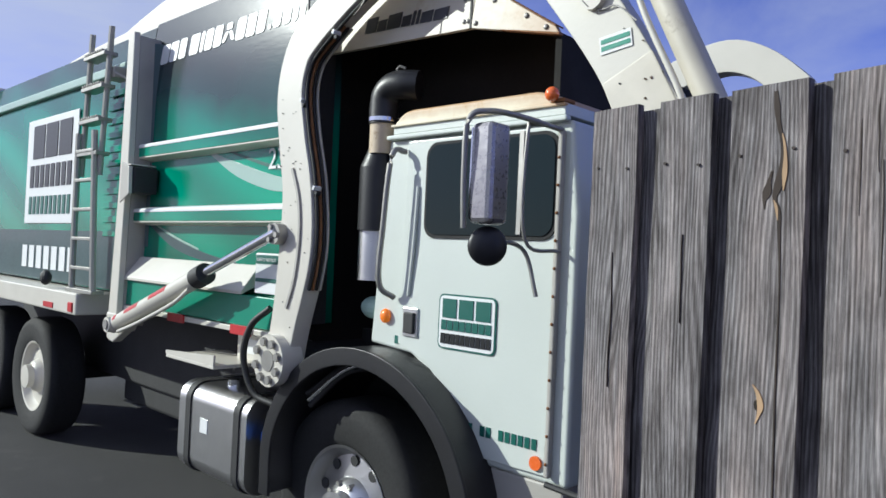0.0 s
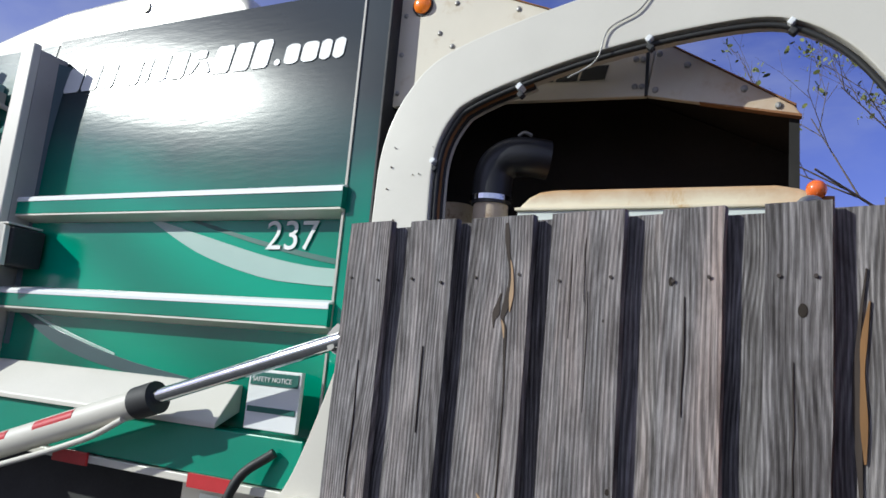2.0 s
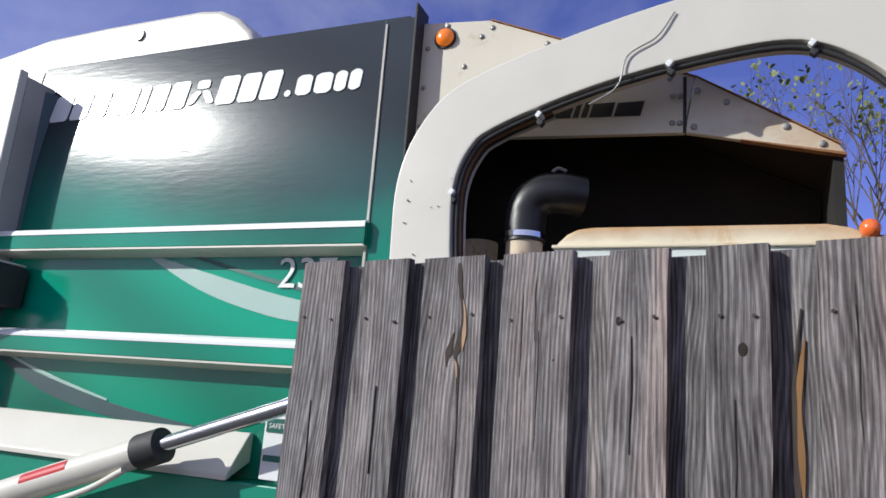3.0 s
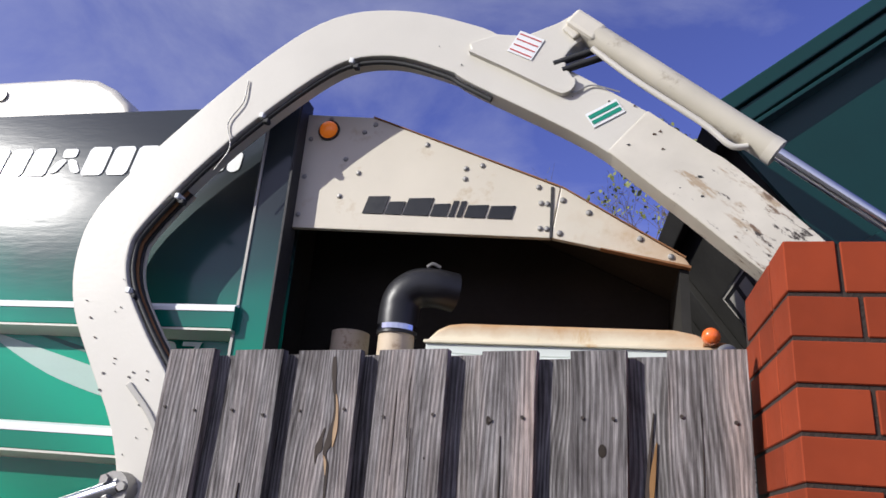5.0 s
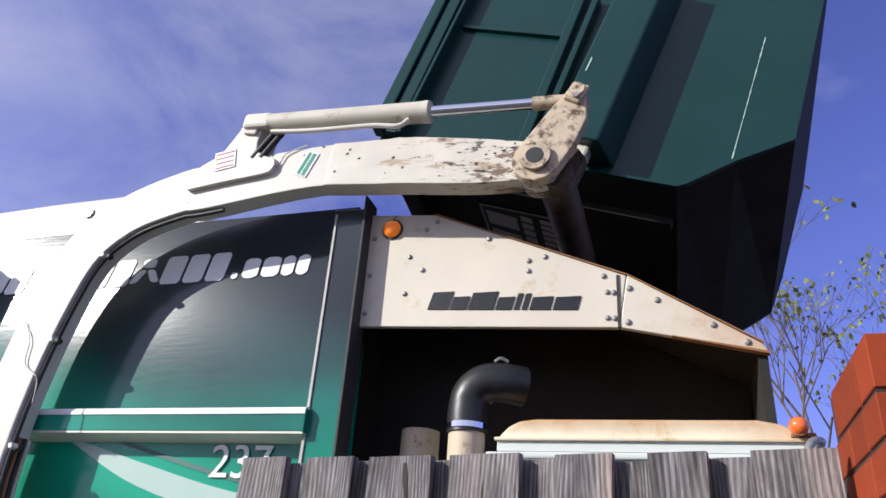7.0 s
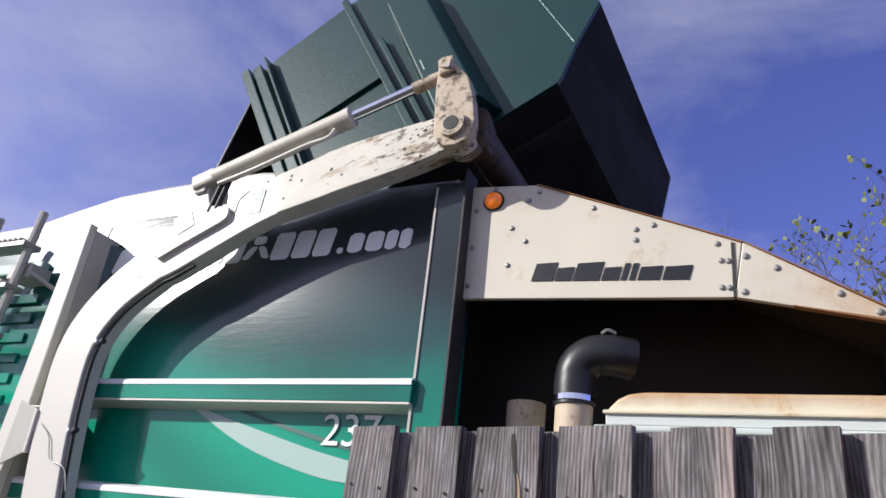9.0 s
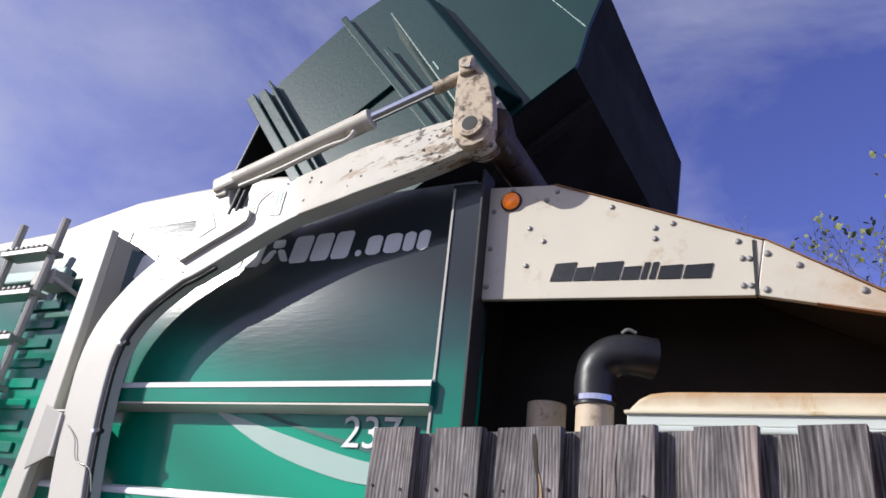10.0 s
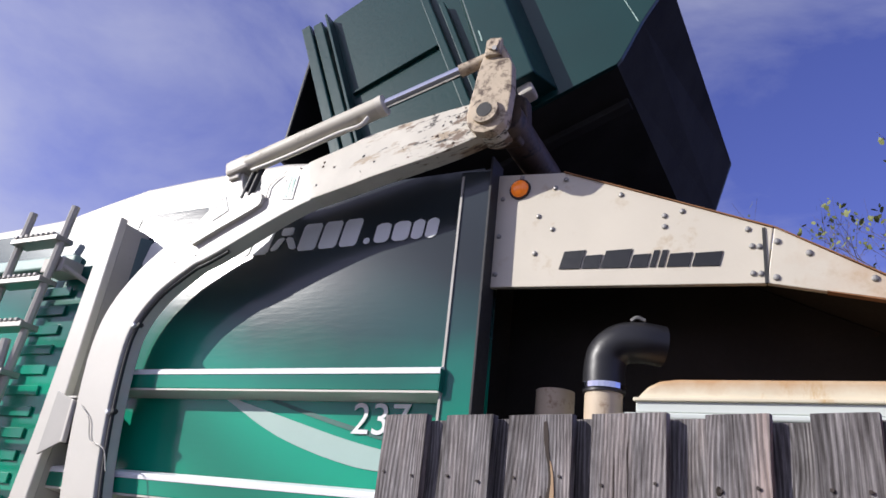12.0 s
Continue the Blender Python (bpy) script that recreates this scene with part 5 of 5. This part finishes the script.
def make_fence():
    fence = thing("fence", "weathered grey board-on-board wooden fence beside the street", "fence")
    turn = math.degrees(math.atan(FENCE_SLOPE))
    rng = random.Random(11)

    def board(x0, x1, out, top):
        c = (x0 + x1) / 2
        w = (x1 - x0) / math.cos(radians(turn))
        b = bmesh.new()
        bmesh.ops.create_grid(b, x_segments=5, y_segments=24, size=0.5)
        b.transform(Matrix.Diagonal((w, top, 1, 1)))
        b.transform(Matrix.Rotation(radians(90), 4, "X"))
        b.transform(Matrix.Translation((0, 0, top / 2)))
        made = bmesh.ops.extrude_face_region(b, geom=b.faces[:])
        bmesh.ops.translate(b, verts=[v for v in made["geom"] if isinstance(v, bmesh.types.BMVert)], vec=(0, 0.019, 0))
        seed = rng.uniform(0, 50)
        for v in b.verts:
            v.co.x += 0.0035 * noise.noise(Vector((seed, 0, v.co.z * 2.3))) + 0.002 * noise.noise(Vector((seed + v.co.x * 20, 3, v.co.z * 9)))
            v.co.y += 0.004 * noise.noise(Vector((seed, 7, v.co.z * 1.1))) + 0.06 * (v.co.x / w) ** 2 * 0.06
        o = part("board", b, WOOD, fence)
        o.matrix_basis = pose(c, fence_y(c) - out, 0, 0, 0, turn)
        return o

    fronts = [(-0.184, -0.056), (0.0, 0.124), (0.169, 0.316), (0.360, 0.507), (0.576, 0.679), (0.742, 0.838), (0.904, 1.03)]
    for x0, x1 in fronts:
        board(x0, x1, 0.022, 2.0755 - 0.0215 * ((x0 + x1) / 2 + 0.18) + rng.uniform(-0.002, 0.002))
        for x in (x0 + 0.022, x1 - 0.022):
            for z in (1.935, 1.0):
                zz = z + rng.uniform(-0.008, 0.008)
                p = part("nail", rod((x, fence_y(x) - 0.0265, zz), (x, fence_y(x) - 0.018, zz), 0.0032, 8), NAIL, fence)
    for (a0, a1), (b0, b1) in zip(fronts, fronts[1:]):
        board(a1 - 0.03, b0 + 0.03, -0.010, 2.0695 - 0.0215 * ((a1 + b0) / 2 + 0.18) + rng.uniform(-0.004, 0.003))
    part("fence_rail", box(-0.20, 1.05, 0.0, 0.035, 1.88, 1.97), WOOD, fence).matrix_basis = pose(0, -0.766, 0, 0, 0, turn)
    part("fence_rail", box(-0.20, 1.05, 0.0, 0.035, 0.95, 1.04), WOOD, fence).matrix_basis = pose(0, -0.766, 0, 0, 0, turn)

    def knot(x, z, r, tall, mat):
        o = part("knot", ball((0, 0, 0), r, 14, 8, (1, 0.12, tall)), mat, fence)
        o.matrix_basis = pose(x, fence_y(x) - 0.0225, z, 0, 0, turn)

    def streak(points, mat, out, seed, name="split"):
        """A ragged crack or sliver that runs down a board."""
        r = random.Random(seed)
        xc = points[0][0]
        rough = [((x - xc) / math.cos(radians(turn)) + r.uniform(-0.0012, 0.0012), z, w * r.uniform(0.75, 1.2)) for x, z, w in points]
        o = part(name, band(rough, -0.0010, 0.004, 0.0, 4), mat, fence)
        o.matrix_basis = pose(xc, fence_y(xc) - out - 0.0012, 0, 0, 0, turn)

    crack = [(0.258, 2.05, 0.006), (0.260, 2.02, 0.013), (0.265, 1.99, 0.008), (0.273, 1.955, 0.007), (0.275, 1.92, 0.010), (0.268, 1.88, 0.017), (0.262, 1.855, 0.011), (0.271, 1.83, 0.008),
             (0.274, 1.79, 0.005), (0.277, 1.70, 0.0035), (0.279, 1.50, 0.003), (0.280, 1.30, 0.002)]
    streak(crack, CRACK, 0.0222, 1)
    streak([(0.255, 1.905, 0.003), (0.252, 1.885, 0.010), (0.247, 1.866, 0.016), (0.243, 1.852, 0.008), (0.244, 1.835, 0.002)], CRACK, 0.0224, 2)
    streak([(0.273, 1.972, 0.0015), (0.277, 1.955, 0.004), (0.2795, 1.93, 0.0075), (0.281, 1.90, 0.0085), (0.279, 1.868, 0.002)], SPLIT, 0.0228, 3)
    streak([(0.262, 1.852, 0.0015), (0.267, 1.838, 0.0065), (0.271, 1.815, 0.0015)], SPLIT, 0.0228, 4)
    streak([(0.888, 1.90, 0.002), (0.880, 1.84, 0.008), (0.878, 1.79, 0.005), (0.881, 1.72, 0.011), (0.880, 1.66, 0.003)], RESIN, -0.0098, 5)
    streak([(0.884, 1.95, 0.002), (0.874, 1.85, 0.006), (0.872, 1.75, 0.012), (0.876, 1.60, 0.004)], CRACK, -0.0102, 6)
    for k, (x, z, h) in enumerate(((0.405, 1.90, 0.16), (0.442, 1.80, 0.22), (0.432, 1.95, 0.12), (0.617, 1.80, 0.20), (0.785, 1.70, 0.20), (-0.11, 1.60, 0.30), (0.07, 1.70, 0.18), (0.955, 1.85, 0.2))):
        streak([(x, z + h / 2, 0.0006), (x + 0.001, z + h / 4, 0.0014), (x + 0.0025, z, 0.0017), (x + 0.001, z - h / 4, 0.0012), (x + 0.002, z - h / 2, 0.0005)], CRACK, 0.0222, 20 + k)
    knot(0.246, 1.866, 0.0068, 1.5, KNOT)
    knot(0.246, 1.479, 0.0080, 1.3, KNOT)
    streak([(0.236, 1.515, 0.002), (0.246, 1.500, 0.010), (0.252, 1.479, 0.013), (0.250, 1.462, 0.006), (0.244, 1.445, 0.002)], SPLIT, 0.0222, 7)
    knot(0.798, 1.88, 0.0075, 1.5, KNOT)
    knot(0.594, 1.927, 0.0042, 2.0, KNOT)
    knot(0.474, 1.855, 0.0030, 1.4, KNOT)
    knot(0.424, 1.72, 0.0036, 1.5, KNOT)
    knot(0.498, 1.56, 0.0045, 1.5, KNOT)
    knot(0.262, 2.027, 0.0032, 1.4, KNOT)


def make_pier():
    pier = tagged(part("brick_wall", box(1.053, 2.40, -1.240, -0.93, 0, 2.160), MORTAR), "red brick wall end beside the fence", "wall", kind="structure")
    rng = random.Random(3)
    course, joint = 0.0645, 0.0062
    X0, Y0, Y1, TOP = 1.05, -1.243, -0.93, 2.163
    meshes = {}

    def brick(x0, x1, y0, y1, z0, z1):
        key = (round(x1 - x0, 3), round(y1 - y0, 3), round(z1 - z0, 3))
        if key not in meshes:
            b = box(-key[0] / 2, key[0] / 2, -key[1] / 2, key[1] / 2, -key[2] / 2, key[2] / 2, 0.0016, segments=1)
            me = bpy.data.meshes.new("brick")
            b.to_mesh(me)
            b.free()
            me.materials.append(BRICK)
            meshes[key] = me
        o = new("brick", meshes[key])
        o.parent = pier
        o.matrix_basis = pose((x0 + x1) / 2, (y0 + y1) / 2 + rng.uniform(-0.0012, 0.0012), (z0 + z1) / 2, rng.uniform(-.3, .3), rng.uniform(-.3, .3), rng.uniform(-.3, .3))

    z = TOP
    k = 0
    while z > 1.0:
        h = 0.076 if k == 0 else course - joint
        z0 = z - h
        step = 0.076 if k == 0 else 0.196
        x = X0 + (0 if k == 0 else (0.0 if k % 2 == 0 else -0.098))
        while x < 2.0:
            a, c = max(x, X0), min(x + step - joint, 2.0)
            if c - a > 0.02:
                brick(a, c, Y0, Y0 + 0.09, z0, z)
            x += step
        y = Y0 + 0.098 + (0 if k % 2 else -0.0)
        first = 0.10 if k % 2 else 0.196
        while y < Y1 - 0.02:
            c = min(y + first - joint, Y1)
            brick(X0, X0 + 0.09, y, c, z0, z)
            y += first
            first = 0.196 if k else 0.076
        z = z0 - joint
        k += 1


make_fence()
make_pier()


# ---- bare tree beyond the truck ----
def make_tree(name, base, height, seed, label):
    t = thing(name, label, "tree")
    rng = random.Random(seed)
    b = bmesh.new()
    leaves = bmesh.new()

    def limb(p, way, length, r, depth):
        q = p + way * length
        join(b, rod(p, q, r, 7, r * 0.62))
        if depth == 0:
            for _ in range(4):
                if rng.random() < 0.55:
                    c = p + way * length * rng.uniform(0.3, 1) + Vector((rng.uniform(-.1, .1), rng.uniform(-.1, .1), rng.uniform(-.1, .1)))
                    s = rng.uniform(0.024, 0.060)
                    m = Euler((rng.uniform(0, 6), rng.uniform(0, 6), rng.uniform(0, 6))).to_matrix()
                    leaves.faces.new([leaves.verts.new(c + m @ Vector(v) * s) for v in ((-1, 0, 0), (-0.3, 0.55, 0.1), (0.6, 0.45, 0), (1, 0, -0.1), (0.5, -0.5, 0), (-0.4, -0.5, 0.1))])
            return
        for _ in range(3 if depth > 1 else 2):
            axis = Vector((rng.uniform(-1, 1), rng.uniform(-1, 1), rng.uniform(-0.2, 0.4))).normalized()
            w = (way + axis * rng.uniform(0.45, 0.85)).normalized()
            limb(p + way * length * rng.uniform(0.55, 1.0), w, length * rng.uniform(0.62, 0.8), r * 0.55, depth - 1)

    limb(Vector((0, 0, 0)), Vector((-0.03, 0, 1)), height * 0.38, 0.075, 6)
    part("trunk", b, BARK, t, "thin grey trunk and twigs")
    part("crown", leaves, LEAF, t, "few yellow green leaves")
    t.matrix_basis = pose(*base)


make_tree("tree", (2.88, 9.2, 0), 9.1, 4, "slender tree with bare twigs and few yellow-green leaves")

# ---- what moves ----
TRUCK_ROWS = [
    (0.0, -1.915, -0.018, 0.09),
    (0.5, -1.502, 0.018, 0.09),
    (1.0, -1.116, -0.010, 0.01),
    (1.5, -0.715, -0.013, -0.21),
    (2.0, -0.283, -0.001, -0.15),
    (2.5, -0.013, -0.016, -0.09),
    (2.8, 0.0, 0.0, 0.0), (12.0, 0.0, 0.0, 0.0),
]
# seconds, turn of the arm, its pivot's shift in x, z, y
ARM_ROWS = [
    (0.0, -30.19, 0.028, -0.005, 0.0),
    (0.5, -39.62, 0.018, 0.010, 0.0),
    (1.0, -42.43, 0.016, 0.012, 0.0),
    (1.5, -42.68, 0.016, 0.022, 0.0),
    (2.0, -42.58, 0.011, 0.033, 0.0),
    (2.5, -42.12, 0.010, 0.036, 0.0),
    (2.8, -41.40, 0.010, 0.035, 0.0),
    (4.3, -20.00, 0.007, 0.018, 0.0),
    (4.5, -16.30, 0.006, 0.015, 0.0),
    (5.0, -8.13, 0.004, 0.007, 0.0),
    (5.5, -0.02, 0.002, -0.002, 0.0),
    (6.0, 8.50, 0.000, -0.013, 0.0),
    (6.5, 17.59, 0.000, -0.024, 0.0),
    (7.0, 28.90, 0.014, -0.043, 0.0),
    (7.5, 43.90, 0.033, -0.072, 0.0),
    (7.7, 46.20, 0.038, -0.073, 0.0),
    (8.6, 48.30, 0.045, -0.072, 0.0),
    (9.5, 48.25, 0.046, -0.072, 0.0),
    (10.5, 47.60, 0.036, -0.070, 0.0),
    (11.0, 48.00, 0.042, -0.070, 0.0),
    (12.0, 47.10, 0.032, -0.070, 0.0),
]
# seconds, turn of the forks
FORK_ROWS = [
    (0.0, -14.0), (0.5, -20.0), (1.0, -23.0), (2.0, -23.0), (2.8, -22.0), (4.3, 9.0), (4.5, 13.5), (5.0, 22.9),
    (5.5, 31.0), (6.0, 39.1), (6.5, 50.0), (7.0, 60.0), (7.5, 75.3), (7.7, 81.0), (8.6, 111.0), (9.1, 100.0), (9.3, 103.0), (9.5, 110.2), (9.7, 110.0), (10.0, 99.0), (10.2, 93.5),
    (10.5, 85.8), (10.8, 88.0), (11.0, 101.2), (11.25, 110.0), (11.5, 105.1), (11.8, 92.0), (12.0, 88.2),
]
# seconds, turn of the bin past the forks, its shift from the fork pin along its own x and z
BIN_ROWS = [
    (0.0, 2.0, 0.014, -0.027),
    (2.8, 2.0, 0.014, -0.027),
    (4.5, 11.0, 0.014, -0.027),
    (5.5, 11.0, 0.014, -0.027),
    (6.0, 11.0, 0.017, 0.003),
    (6.5, 10.2, 0.003, 0.031),
    (7.0, 11.2, -0.003, 0.036),
    (7.5, 12.0, 0.006, 0.073),
    (7.7, 12.4, 0.010, 0.072),
    (9.3, 18.0, 0.028, 0.000),
    (9.5, 16.9, 0.028, -0.006),
    (9.7, 19.0, 0.034, -0.020),
    (10.0, 25.5, 0.044, -0.047),
    (10.5, 23.8, 0.029, -0.011),
    (11.0, 13.4, 0.029, 0.010),
    (11.5, 23.1, 0.029, -0.081),
    (12.0, 23.7, 0.021, -0.057),
]


LID_ROWS = [(0.0, 186.0), (7.2, 186.0), (7.7, 180.0), (8.5, 140.0), (9.3, 144.0), (9.5, 142.0), (10.0, 135.0), (10.5, 160.0), (11.0, 176.0), (11.5, 165.0), (12.0, 160.0)]


def truck_place(t):
    ts = [r[0] for r in TRUCK_ROWS]
    return [float(np.interp(t, ts, [r[k] for r in TRUCK_ROWS])) for k in (1, 2, 3)]


def arm_place(t):
    ts = [r[0] for r in ARM_ROWS]
    return [float(np.interp(t, ts, [r[k] for r in ARM_ROWS])) for k in (1, 2, 3, 4)]


def on_arm(t, p):
    """Where a point of the arm is at a time, in the truck's space."""
    turn, dx, dz, dy = arm_place(t)
    a = radians(turn)
    x, z = SIZE * (p[0] - DRAWN[0]), SIZE * (p[1] - DRAWN[1])
    return PIVOT[0] + dx + x * math.cos(a) - z * math.sin(a), dy, PIVOT[1] + dz + x * math.sin(a) + z * math.cos(a)


def motions():
    times = sorted({r[0] for r in ARM_ROWS} | {r[0] for r in FORK_ROWS} | {r[0] for r in BIN_ROWS})
    walk(truck, [(t, pose(x, y, 0, 0, 0, turn)) for t, x, y, turn in TRUCK_ROWS])
    rows = {k: [] for k in ("arm", "link", "bin", "lb", "lr", "tb", "tr")}
    fts, bts = [r[0] for r in FORK_ROWS], [r[0] for r in BIN_ROWS]
    for t in times:
        turn, dx, dz, dy = arm_place(t)
        rows["arm"].append((t, pose(PIVOT[0] + dx, dy, PIVOT[1] + dz, 0, -turn, 0)))
        phi = float(np.interp(t, fts, [r[1] for r in FORK_ROWS]))
        more, bx, bz = (float(np.interp(t, bts, [r[k] for r in BIN_ROWS])) for k in (1, 2, 3))
        fx, fy, fz = on_arm(t, FORK_PIN)
        rows["link"].append((t, pose(fx, fy, fz, 0, -phi, 0)))
        tx, ty, tturn = truck_place(t)
        rows["bin"].append((t, pose(tx, ty, 0, 0, 0, tturn) @ pose(fx, fy + 0.10, fz, 0, -phi - more, 0) @ pose(bx, 0, bz, -0.8) @ pose(0, 0, 0, 0, 0, 7.13)))
        px, py, pz = on_arm(t, TOP_PIN)
        rx, rz = fx + 0.298 * math.cos(radians(phi)), fz + 0.298 * math.sin(radians(phi))
        a = math.degrees(math.atan2(rz - pz, rx - px))
        y = ARM_Y - 0.01 + dy
        rows["tb"].append((t, pose(px, y, pz, 0, -a, 0)))
        rows["tr"].append((t, pose(rx, y, rz, 0, -a, 0)))
        lx, ly, lz = on_arm(t, LIFT_PIN)
        a = math.degrees(math.atan2(lz - LIFT_BASE[1], lx - LIFT_BASE[0]))
        rows["lb"].append((t, pose(LIFT_BASE[0], -0.23, LIFT_BASE[1], 0, -a, 0)))
        rows["lr"].append((t, pose(lx, -0.24, lz, 0, -a, 0)))
    walk(near_arm, rows["arm"])
    walk(far_arm, rows["arm"])
    walk(fork_link, rows["link"])
    walk(dumpster, rows["bin"])
    walk(bin_lid, [(t, pose(1.585, 0, 1.045, 0, -a, 0)) for t, a in LID_ROWS])
    walk(lift_barrel, rows["lb"])
    walk(lift_rod, rows["lr"])
    walk(tilt_barrel, rows["tb"])
    walk(tilt_rod, rows["tr"])


motions()
